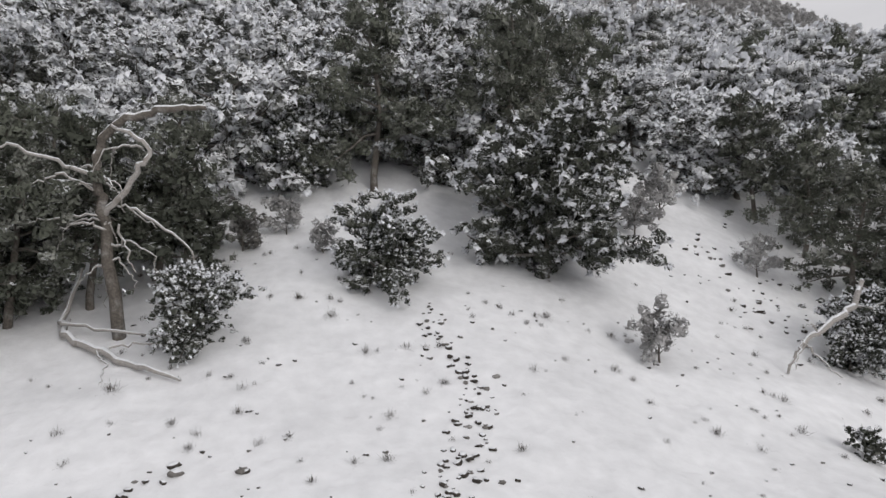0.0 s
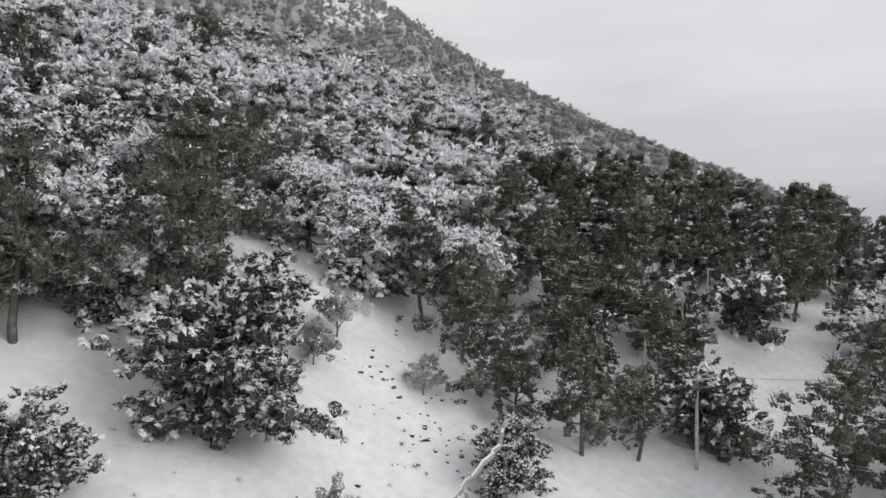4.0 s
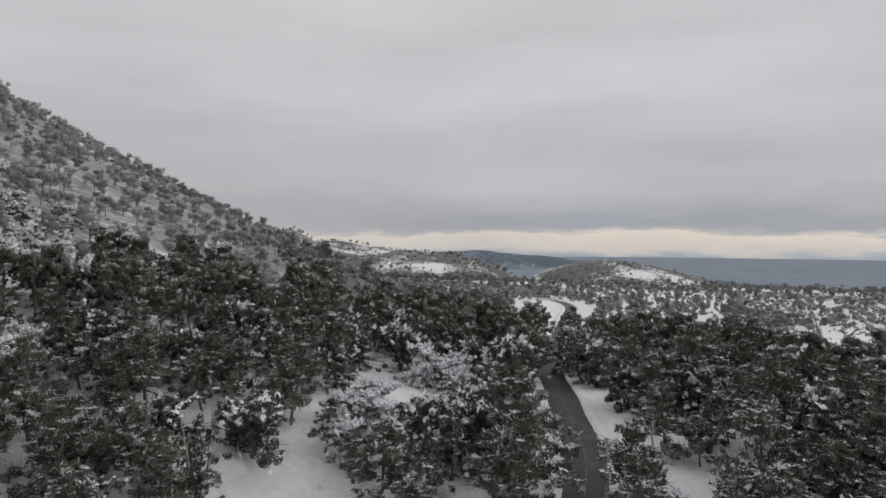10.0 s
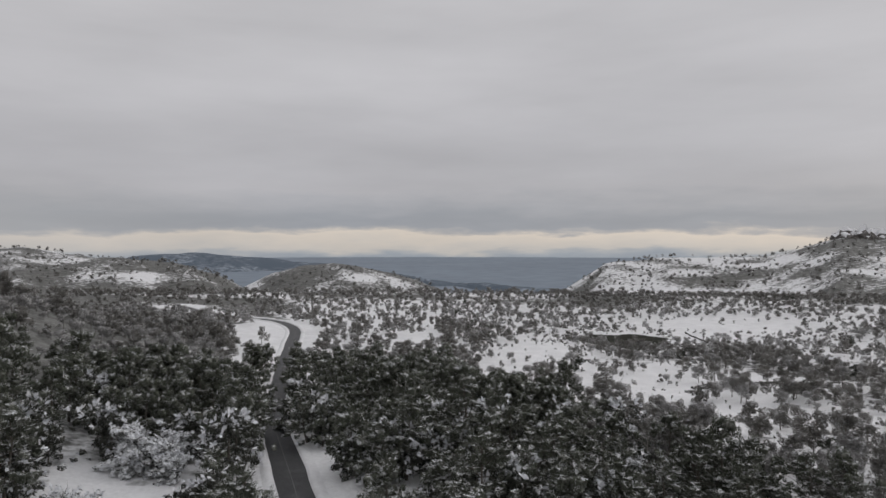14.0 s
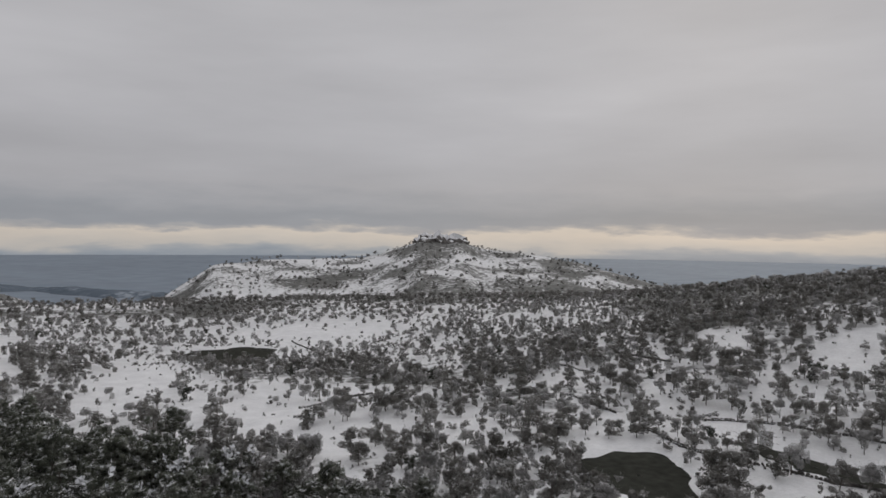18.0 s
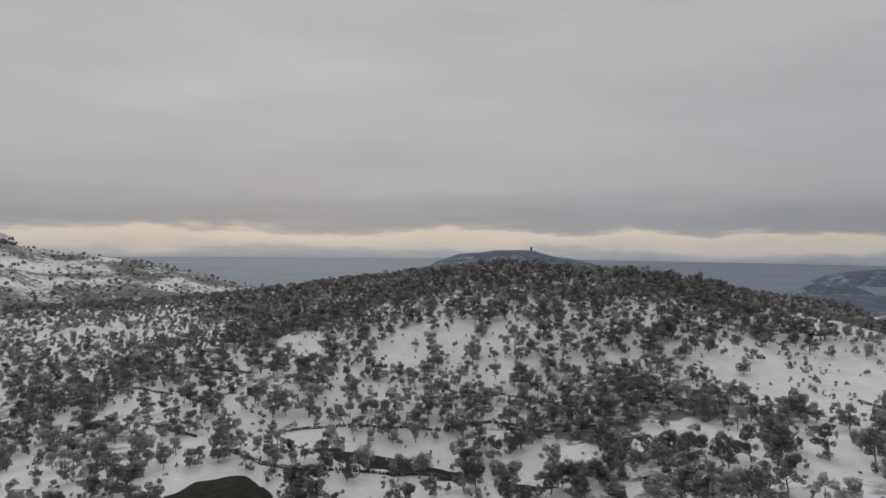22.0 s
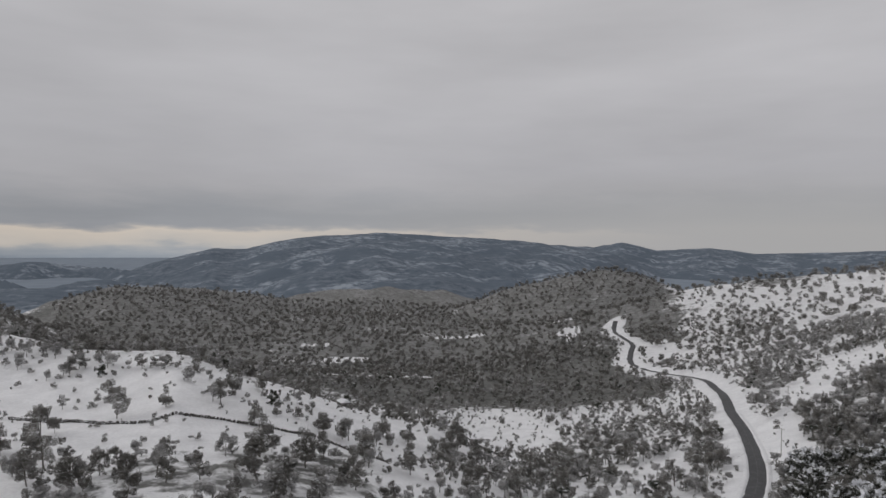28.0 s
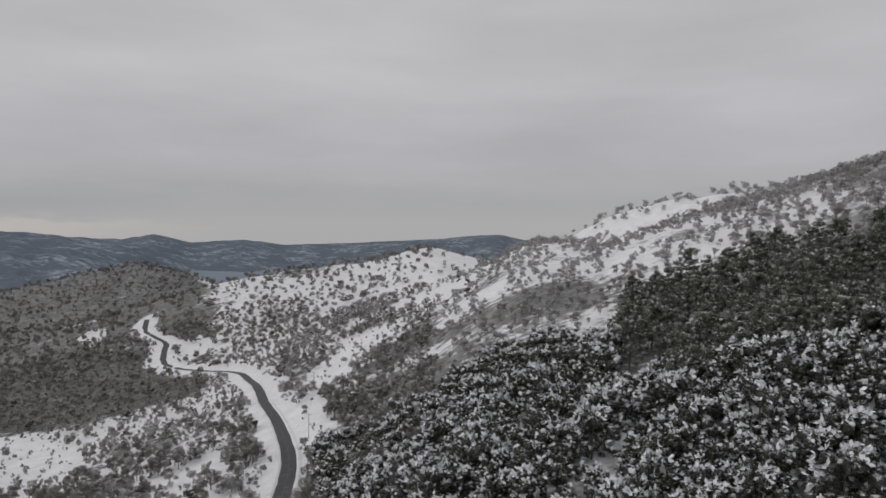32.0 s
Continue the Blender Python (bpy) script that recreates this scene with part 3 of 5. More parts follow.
CLEAR_SOUTH = ((132, -217, 13, 14), (85, -211, 15, 10), (82, -148, 12, 4), (53, -152, 8, 5), (25, -146, 10, 9), (-4, -157, 11, 13), (18, -221, 13, 4),
               (-42, -233, 26, 23), (-63, -190, 20, 24), (-65, -162, 10, 13), (-21, -128, 7, 5), (55, -244, 12, 6))
CLEAR_WEST = ((-47, -205, 35, 28), (-68, -156, 29, 21), (-185, -250, 35, 70), (-22, -138, 11, 7), (-53, -108, 8, 4), (-259, -208, 27, 75), (-150, -190, 30, 50),
              (-205, -103, 10, 20), (-207, -82, 3, 37), (-322, -92, 14, 38), (-371, -86, 19, 31), (-246, -80, 8, 33), (-288, -225, 37, 16),
              (-541, -275, 30, 31), (-357, -434, 51, 12), (-600, -402, 9, 30), (-348, -494, 30, 5), (-470, -640, 45, 8), (-640, -590, 30, 10), (-700, -476, 22, 9), (-430, -560, 25, 4), (-285, -610, 40, 7), (-620, -120, 80, 60), (-480, -60, 40, 40))


def open_snow(x, y):
    """How open a place is: 1 in a clearing, 0 in the thicket."""
    out = np.zeros(x.shape)
    for cx, cy, across, along in CLEAR_NORTH + CLEAR_EAST + CLEAR_BASIN + CLEAR_SOUTH + CLEAR_WEST:
        d = math.hypot(cx, cy)
        ux, uy = cx / d, cy / d
        u = ((x - cx) * ux + (y - cy) * uy) / along
        v = ((x - cx) * uy - (y - cy) * ux) / across
        out = np.maximum(out, 1 - step(np.hypot(u, v) + 0.30 * rough(x, y, 14, 21), 0.85, 1.2))
    return out


broad = 0.14 * rough(GX, GY, 240, 51) + 0.10 * rough(GX, GY, 70, 52)
cover = 0.36 * sector(95, 205, 90, 560) * (GR > 60) + 0.58 * sector(57, 106, 560, 2200, 3) + 0.53 * sector(106, 152, 560, 2200, 3) + 0.6 * sector(152, 200, 560, 2200, 3)
cover = np.maximum(cover, 0.73 * sector(194, 246, 405, 2400, 5))
cover = np.maximum(cover, 0.50 * sector(246, 292, 180, 2400, 4))
cover = np.maximum(cover, 0.36 * sector(195, 262, 110, 420, 5))
cover = np.maximum(cover, 0.68 * sector(53, 84, 150, 640, 4))
cover = np.maximum(cover, 0.52 * sector(132, 150, 780, 1200, 4))
cover = np.maximum(cover, 0.55 * sector(108, 150, 560, 830, 4))
cover = np.maximum(cover, 0.62 * np.maximum(sector(0, 60, 110, 1500, 4), sector(290, 359.9, 110, 1500, 4)))
cover = np.maximum(cover, 0.60 * sector(140, 190, 270, 540, 5))
cover = np.maximum(cover, 0.50 * sector(252, 320, 58, 210, 4))
cover = np.maximum(cover, 0.44 * sector(22, 130, 50, 165, 4))
cover = cover - 0.16 * sector(250, 269, 480, 760, 3) - 0.10 * sector(270, 290, 330, 640, 3) - 0.05 * sector(105, 121, 860, 1200, 3)
cover = np.where(cover > 0.02, cover + broad, 0) * (1 - open_snow(GX, GY))
near = (GR < 780) & (GR > 60)
verge = road_gap(GX[near], GY[near])[0]
cover[near] *= step(verge + 5 * rough(GX[near], GY[near], 40, 53), 6, 15)
# the outermost ground takes the haze-tinted hillside colours
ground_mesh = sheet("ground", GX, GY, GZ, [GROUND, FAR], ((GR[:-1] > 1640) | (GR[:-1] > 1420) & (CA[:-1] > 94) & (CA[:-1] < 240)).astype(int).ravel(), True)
ground_mesh.attributes.new("cover", "FLOAT", "POINT").data.foreach_set("value", cover.ravel().astype(np.float32))
rimed = 0.14 * sector(190, 270, 300, 1500, 8) * rough(GX, GY, 110, 54) + np.maximum(np.maximum(sector(0, 62, 40, 1500, 6), sector(282, 359.9, 40, 1500, 6)), 0.12 + 0.25 * sector(196, 262, 620, 1700, 8) + 0.3 * sector(258, 290, 200, 1500, 8))
ground_mesh.attributes.new("rime", "FLOAT", "POINT").data.foreach_set("value", rimed.ravel().astype(np.float32))
ground = tagged(new("ground", ground_mesh), "snow-covered hillside and basin ground", "ground", kind="structure")
sx, sr = np.meshgrid(TURN[::3], np.array([1000.0, 1600, 2500, 3500, 4950]))
sea = tagged(new("water", sheet("sea", sr * np.sin(sx), sr * np.cos(sx), sr * 0 - 75, [SEA], None, True)), "grey-blue sea in the distance", "sea", kind="structure")

# the road: wet asphalt with a crown, worn centre line and ploughed edges
side = np.gradient(WAY, axis=0)
side = np.stack([side[:, 1], -side[:, 0]], 1) / np.linalg.norm(side, axis=1, keepdims=True)
wob = 0.12 * np.sin(np.arange(len(WAY)) * 0.9) + 0.1 * np.sin(np.arange(len(WAY)) * 0.37)
cols = np.array([-2.35, -1.2, 0, 1.2, 2.35])
RX, RY = WAY[:, :1] + side[:, :1] * (cols + wob[:, None] * (abs(cols) > 2)), WAY[:, 1:] + side[:, 1:] * (cols + wob[:, None] * (abs(cols) > 2))
RZ = rise[:, None] + 0.0 + np.array([-0.02, 0.03, 0.05, 0.03, -0.02]) + RX * 0
road = tagged(new("road", sheet("road", RX, RY, RZ, [ROAD])), "wet grey asphalt road cleared of snow", "road", kind="structure")
for name, at in (("centre_line", 0.0),):
    lc = np.array([at - 0.07, at + 0.07])
    tagged(new(name, sheet(name, WAY[:, :1] + side[:, :1] * lc, WAY[:, 1:] + side[:, 1:] * lc, rise[:, None] + 0.062 + lc * 0, [PAINT])), "worn pale line along the road", "road marking", kind="structure")
for lr in (-1, 1):
    lc = np.array([2.2, 2.45, 2.85, 3.5, 4.3]) * lr
    lift = np.array([-0.15, 0.14, 0.30, 0.20, -0.12])
    n = 0.35 * np.sin(np.arange(len(WAY)) * 0.7 + lr)[:, None] + 0.25 * np.sin(np.arange(len(WAY)) * 0.23)[:, None]
    BX, BY = WAY[:, :1] + side[:, :1] * (lc + 0.2 * n), WAY[:, 1:] + side[:, 1:] * (lc + 0.2 * n)
    tagged(new("snow_bank", sheet("snow_bank", *(q[WAY[:, 0] > -300] for q in (BX, BY, rise[:, None] + lift * (1 + 0.5 * n) + BX * 0)), [SNOW])), "low bank of ploughed snow along the road", "snow bank", kind="structure")
for pond in POND_LINE:
    px, py, along, across, turn, level = pond
    a, w = radians(turn), np.linspace(0, 2 * np.pi, 49)[:-1]
    q = 1.07 * (1 + 0.12 * np.sin(3 * w + px) + 0.07 * np.sin(7 * w + py))
    u, v = along * q * np.cos(w), across * q * np.sin(w)
    k = np.array([0.02, 0.6, 1.0])[:, None]
    PX, PY = px + k * (u * math.sin(a) + v * math.cos(a)), py + k * (u * math.cos(a) - v * math.sin(a))
    tagged(new("pond", sheet("pond", PX, PY, PX * 0 + level, [WATER], None, True)), "dark still pond with snowy banks", "pond", kind="structure")


# ---- trees ----
def cards(centre, along, length, width, seed):
    """Small pointed blades: four corners each, from a place along a direction."""
    rng = np.random.default_rng(seed)
    n = len(centre)
    along = along / np.linalg.norm(along, axis=1, keepdims=True)
    side = np.cross(along, rng.normal(size=(n, 3)))
    side /= np.linalg.norm(side, axis=1, keepdims=True) + 1e-9
    l, w = np.broadcast_to(length, n)[:, None], np.broadcast_to(width, n)[:, None]
    v = np.stack([centre - along * l * 0.5, centre + side * w * 0.5, centre + along * l * 0.5, centre - side * w * 0.5], 1)
    return v.reshape(-1, 3)


def quads(n):
    return np.arange(4 * n).reshape(-1, 4)


def tube(points, radii, sides=6):
    """A tapered round limb through points."""
    points = np.asarray(points, float)
    d = np.gradient(points, axis=0)
    d /= np.linalg.norm(d, axis=1, keepdims=True) + 1e-9
    a = np.cross(d, [0.31, 0.95, 0.07])
    a /= np.linalg.norm(a, axis=1, keepdims=True) + 1e-9
    b = np.cross(d, a)
    t = np.arange(sides) / sides * 2 * np.pi
    v = points[:, None] + np.asarray(radii)[:, None, None] * (np.cos(t)[None, :, None] * a[:, None] + np.sin(t)[None, :, None] * b[:, None])
    m = len(points)
    i, j = np.meshgrid(np.arange(m - 1), np.arange(sides), indexing="ij")
    f = np.stack([i * sides + j, i * sides + (j + 1) % sides, (i + 1) * sides + (j + 1) % sides, (i + 1) * sides + j], -1).reshape(-1, 4)
    return v.reshape(-1, 3), f


def joined(bits):
    vs, fs, n = [], [], 0
    for v, f in bits:
        vs.append(v)
        fs.append(f + n)
        n += len(v)
    return np.concatenate(vs), np.concatenate(fs)


def bough(rng, base, heading, length, rise, bend=0.25, n=5):
    """Points of a limb that leaves base and wanders."""
    d = np.array([math.sin(heading), math.cos(heading), rise])
    pts = [np.array(base, float)]
    for k in range(n - 1):
        d = d + rng.normal(0, bend, 3)
        d /= np.linalg.norm(d)
        pts.append(pts[-1] + d * length / (n - 1))
    return np.array(pts)


def skeleton_of(kind, seed, tall):
    """Trunk and limbs of a tree: its two meshes' data, and the places from which foliage grows with its reach."""
    rng = np.random.default_rng(seed)
    bits, tips = [], []
    lean = rng.normal(0, 0.05, 2)
    top = {"pine": 0.94, "oak": 0.66, "bare": 0.6}[kind] * tall
    trunk = np.array([[lean[0] * h + 0.03 * tall * math.sin(h * 1.1 / tall * 6 + seed), lean[1] * h, h] for h in np.linspace(-0.5, top, 8)])
    r0 = tall * {"pine": 0.019, "oak": 0.026, "bare": 0.019}[kind]
    stem = tube(trunk, r0 * np.linspace(1.15, 0.25, 8))
    n = {"pine": 24, "oak": 26, "bare": 16}[kind]
    for k in range(n):
        s = (k + rng.uniform(0, 1)) / n
        lo = {"pine": 0.26, "oak": 0.12, "bare": 0.22}[kind]
        h = (lo + (1 - lo) * s) * top
        base = np.array([np.interp(h, trunk[:, 2], trunk[:, 0]), np.interp(h, trunk[:, 2], trunk[:, 1]), h])
        if kind == "pine":
            reach = tall * (0.34 * (1 - s) ** 0.8 + 0.07) * rng.uniform(0.65, 1.2)
            rise_ = 0.05 + 0.55 * s
        elif kind == "oak":
            reach = tall * (0.46 * math.sqrt(max(0.05, 1 - (1.5 * s - 0.5) ** 2))) * rng.uniform(0.8, 1.15)
            rise_ = -0.15 + 1.4 * s
        else:
            reach = tall * (0.44 - 0.10 * s) * rng.uniform(0.7, 1.2)
            rise_ = 0.55 + 1.2 * s
        pts = bough(rng, base, 2.4 * k + rng.uniform(-0.5, 0.5), reach, rise_)
        bits.append(tube(pts, r0 * 0.40 * (1.1 - 0.6 * s) * np.linspace(1, 0.2, 5), 4))
        for q in (1, 2, 3, 4):
            if q == 1 and kind != "oak":
                continue
            tips.append((*pts[q], reach * 0.26))
            tips.append((*(pts[q] + rng.normal(0, reach * 0.20, 3) * (1, 1, 0.5)), reach * 0.22))
    tips.append((*trunk[-1], tall * 0.05))
    tips.append((*trunk[-2], tall * 0.06))
    return stem, joined(bits), np.array(tips)


CUBE = np.array([(x, y, z) for x in (-1, 1) for y in (-1, 1) for z in (-1, 1)], float) / math.sqrt(3)
CUBE_F = np.array([(0, 1, 3, 2), (4, 6, 7, 5), (0, 4, 5, 1), (2, 3, 7, 6), (0, 2, 6, 4), (1, 5, 7, 3)])


def finer(v, f):
    """Each quad cut in four, and the whole rounded."""
    v, out, cut = [tuple(p) for p in v], [], {}

    def between(*ids):
        key = tuple(sorted(ids))
        if key not in cut:
            p = np.mean([v[i] for i in ids], axis=0)
            v.append(tuple(p / np.linalg.norm(p)))
            cut[key] = len(v) - 1
        return cut[key]

    for q in f:
        q = [int(i) for i in q]
        m = between(*q)
        e = [between(q[i], q[(i + 1) % 4]) for i in range(4)]
        out += [(q[i], e[i], m, e[i - 1]) for i in range(4)]
    return np.array(v), np.array(out)


BALL, BALL_F = finer(CUBE, CUBE_F)
PAD = np.array([(u * math.sqrt(1 - w * w / 2), w * math.sqrt(1 - u * u / 2), -0.45 * (u * u + w * w)) for u in (-1, 0, 1) for w in (-1, 0, 1)])
PAD_F = np.array([(3 * i + j, 3 * i + 3 + j, 3 * i + 4 + j, 3 * i + 1 + j) for i in range(2) for j in range(2)])


def many(shape, faces, at, size, jitter, rng_):
    """Copies of a small shape, each turned, scaled and dented in its own way, as one array of verts and faces."""
    n, k = len(at), len(shape)
    t = rng_.uniform(0, 6.28, n)
    c, s = np.cos(t)[:, None], np.sin(t)[:, None]
    p = shape[None] * (1 + rng_.normal(0, jitter, (n, k, 1))) + rng_.normal(0, jitter * 0.4, (n, k, 3))
    x, y = p[..., 0] * c - p[..., 1] * s, p[..., 0] * s + p[..., 1] * c
    p = np.stack([x, y, p[..., 2]], -1) * size[:, None, :] + at[:, None]
    return p.reshape(-1, 3), (faces[None] + (np.arange(n) * k)[:, None, None]).reshape(-1, 4)


def sprays(rng_, at, out, per, length, width, spread, seed):
    """Bunches of narrow blades that fan out of each place along its own direction."""
    n = len(at) * per
    own = np.repeat(np.arange(len(at)), per)
    d = out[own] + rng_.normal(0, spread, (n, 3))
    d /= np.linalg.norm(d, axis=1, keepdims=True) + 1e-9
    l = length * rng_.uniform(0.6, 1.35, n)
    at_ = at[own] + d * l[:, None] * 0.45 + rng_.normal(0, 0.10 * length, (n, 3))
    return cards(at_, d, l, width * rng_.uniform(0.6, 1.4, n), seed), quads(n)


def foliage(kind, seed, tips, clumps, per, blade, snowy):
    """Bunches of needles, leaves or twigs that grow out of the limbs, over dark cores, and the snow that lies on some of them."""
    rng = np.random.default_rng(seed + 77)
    pick = rng.choice(len(tips), clumps, p=tips[:, 3] ** 1.3 / (tips[:, 3] ** 1.3).sum())
    mid_ = tips[pick, :3] + rng.normal(0, {"pine": 0.8, "oak": 0.55, "bare": 0.6}[kind], (clumps, 3)) * (1, 1, {"pine": 0.5, "oak": 0.7, "bare": 0.7}[kind]) * tips[pick, 3:4]
    heart = np.array([0, 0, np.median(tips[:, 2]) * {"pine": 0.9, "oak": 0.85, "bare": 0.6}[kind]])
    out = mid_ - heart
    out /= np.linalg.norm(out, axis=1, keepdims=True) + 1e-9
    size = blade * rng.uniform(0.7, 1.35, clumps)
    laden = rng.random(clumps) < snowy * (0.75 + 0.5 * (mid_[:, 2] > np.median(mid_[:, 2])))
    snow = []
    if kind == "pine":
        out = out * (1, 1, 0.35) + (0, 0, 0.55)
        bits = [sprays(rng, mid_, out, per, blade * 1.35, blade * 0.13, 0.5, seed)]
        bits.append(many(CUBE, CUBE_F, mid_, size[:, None] * (0.8, 0.8, 0.7), 0.32, rng))
        if laden.any():
            snow.append(sprays(rng, mid_[laden] + (0, 0, blade * 0.12), out[laden] * (1, 1, 0.5), max(2, per // 4), blade * 0.9, blade * 0.17, 0.4, seed + 1))
    elif kind == "oak":
        droop = out * (1, 1, 0.5) - (0, 0, 0.45)
        bits = [sprays(rng, mid_, droop, per, blade * 0.95, blade * 0.30, 0.55, seed)]
        bits.append(many(BALL, BALL_F, mid_ - out * size[:, None] * 0.9, size[:, None] * (0.95, 0.95, 0.8), 0.22, rng))
        if laden.any():
            top = mid_[laden] + out[laden] * size[laden, None] * 0.55 + (0, 0, blade * 0.28)
            snow.append(sprays(rng, top, droop[laden] + (0, 0, 0.1), max(4, per - 2), blade * 0.6, blade * 0.30, 0.45, seed + 1))
            snow.append(many(PAD, PAD_F, top, size[laden, None] * (0.45, 0.45, 0.7), 0.3, rng))
    else:
        bits = [sprays(rng, mid_, out + (0, 0, 0.5), per, blade * 2.2, blade * 0.10, 0.5, seed)]
        bits.append(many(BALL, BALL_F, mid_, size[:, None] * (1.15, 1.15, 1.0), 0.22, rng))
        if laden.any():
            snow.append(sprays(rng, mid_[laden], out[laden] + (0, 0, 0.3), 3, blade * 1.3, blade * 0.08, 0.5, seed + 1))
    return joined(bits), joined(snow) if snow else (np.zeros((0, 3)), np.zeros((0, 4), int))


def part(name, me, parent, label=""):
    ob = new(name, me)
    ob.parent = parent
    if label:
        ob["label"] = label
    return ob


def tree(name, kind, seed, tall, clumps, per, blade, snowy, label, category, leafy, stem):
    """One tree as a thing: trunk, limbs, crown and the snow that lies on it."""
    trunk, limbs, tips = skeleton_of(kind, seed, tall)
    green, cap = foliage(kind, seed, tips, clumps, per, blade, snowy)
    root = tagged(new(name), label, category)
    part("trunk", mesh_of("trunk", *trunk, [stem]), root)
    tagged(part("limb", mesh_of("limb", *limbs, [stem]), root), kind="stuff")
    tagged(part("crown", mesh_of("crown", *green, [leafy], smooth=False), root), kind="stuff")
    if len(cap[0]):
        tagged(part("snow_cover", mesh_of("snow_cover", *cap, [LOAD], smooth=True), root), kind="stuff")
    return root


PINES = [("pine_tree", "pine", 11 + k, 8.5 + 0.8 * k, 170, 13, 0.52, 0.16 + 0.05 * k, "dark green pine dusted with snow", "pine tree", NEEDLE, BARK) for k in range(5)]
OAKS = [("evergreen_oak", "oak", 31 + k, 5.2 + 0.7 * k, 190, 9, 0.36, 0.48 + 0.07 * k, "evergreen oak bowed under fresh snow", "oak tree", LEAF, BARK) for k in range(5)]
LADEN = [(*q[:7], 0.92, *q[8:10], LEAF_LADEN, BARK) for q in OAKS]
BARES = [("bare_tree", "bare", 51 + k, 4.6 + 0.6 * k, 45, 12, 0.36, 0.10, "leafless grey-brown tree in the snow", "bare tree", TWIG, BARK) for k in range(5)]
RIMED = [("frosted_tree", "bare", 71 + k, 4.2 + 0.6 * k, 45, 12, 0.36, 0.2, "leafless tree grey with frost", "frosted tree", FROST, BARK) for k in range(4)]


def lighter(spec, clumps, per):
    """The same kind of tree with fewer and larger clumps."""
    k = spec[4] * spec[5] / (clumps * per)
    return (*spec[:4], clumps, per, spec[6] * k ** 0.38, *spec[7:])


LIGHTS = {}


def simple(spec, level):
    """A tree of the woods that nobody could count: rounded dented lumps, with a ruff of blades where the camera is not too far."""
    key = (spec[0], spec[2], level)
    if key in LIGHTS:
        return LIGHTS[key]
    name, kind, seed, tall, full, fper, blade, snowy = spec[:8]
    rng = np.random.default_rng(seed + 500 + level)
    trunk, limbs, tips = skeleton_of(kind, seed, tall)
    trunk = tube([(0, 0, -0.4), (tips[-1][0] * 0.4, tips[-1][1] * 0.4, tall * 0.4), tuple(tips[-1][:3])], tall * np.array([0.02, 0.014, 0.005]), 4)
    n = {"pine": (60, 34, 15, 5), "oak": (60, 34, 14, 5), "bare": (12, 7, 4, 2)}[kind][level]
    per = {"pine": (9, 8, 6, 3), "oak": (5, 4, 3, 2), "bare": (7, 5, 3, 1)}[kind][level]
    pick = rng.choice(len(tips), n, replace=n > len(tips))
    at = tips[pick, :3] + rng.normal(0, 0.6, (n, 3)) * tips[pick, 3:4] * (1, 1, 0.6)
    out = at - (0, 0, np.median(tips[:, 2]) * 0.8)
    out /= np.linalg.norm(out, axis=1, keepdims=True) + 1e-9
    full = {"pine": 60, "oak": 60, "bare": 12}[kind] / n
    wide = (1, 1.5, 2.3, 4.0)[level]
    if kind == "pine":
        leaves = sprays(rng, at, out * (1, 1, 0.35) + (0, 0, 0.5), per, tall * 0.085 * full ** 0.3, tall * 0.013 * wide, 0.5, seed)
        core, load = many(CUBE, CUBE_F, at, tall * 0.072 * full ** 0.35 * rng.uniform(0.6, 1.3, (n, 1)) * (1, 1, 0.9), 0.32, rng), None
        white = at[: int(n * snowy)]
        if len(white):
            load = sprays(rng, white + (0, 0, tall * 0.02), out[: len(white)] * (1, 1, 0.3) + (0, 0, 0.1), max(1, per // 3), tall * 0.06 * full ** 0.3, tall * 0.011 * wide, 0.4, seed + 1)
    elif kind == "oak":
        leaves = sprays(rng, at, out - (0, 0, 0.4), per, tall * 0.085 * full ** 0.3, tall * 0.03 * wide ** 0.7, 0.55, seed)
        core = many(CUBE, CUBE_F, at - out * tall * 0.03, tall * 0.085 * full ** 0.36 * rng.uniform(0.7, 1.3, (n, 1)) * (1, 1, 0.85), 0.2, rng)
        white = rng.random(n) < snowy
        load = sprays(rng, at[white] + out[white] * tall * 0.03 + (0, 0, tall * 0.04), out[white] * (1, 1, 0.5) - (0, 0, 0.25), per, tall * 0.085 * full ** 0.3, tall * 0.050 * wide ** 0.6, 0.4, seed + 1) if white.any() else None
    else:
        leaves = sprays(rng, at, out + (0, 0, 0.45), per, tall * 0.19 * full ** 0.2, tall * 0.0125 * wide, 0.5, seed)
        core = many(CUBE, CUBE_F, at * (0.9, 0.9, 1), tall * 0.165 * full ** 0.36 * rng.uniform(0.65, 1.3, (n, 1)) * (1, 1, 0.85), 0.24, rng)
        load = None
    v, f = leaves
    slots = np.zeros(len(f), int)
    for bit, slot in ((core, 0), (load, 1)):
        if bit is not None:
            f, slots = np.concatenate([f, bit[1] + len(v)]), np.concatenate([slots, np.full(len(bit[1]), slot)])
            v = np.concatenate([v, bit[0]])
    smooth = np.arange(len(f)) >= len(leaves[1])
    if level < 2:
        tv, tf = trunk
        f = np.concatenate([f, tf + len(v)])
        v = np.concatenate([v, tv])
        slots, smooth = np.concatenate([slots, np.full(len(tf), 2)]), np.concatenate([smooth, np.ones(len(tf), bool)])
    LIGHTS[key] = (v, f, slots, smooth)
    return LIGHTS[key]


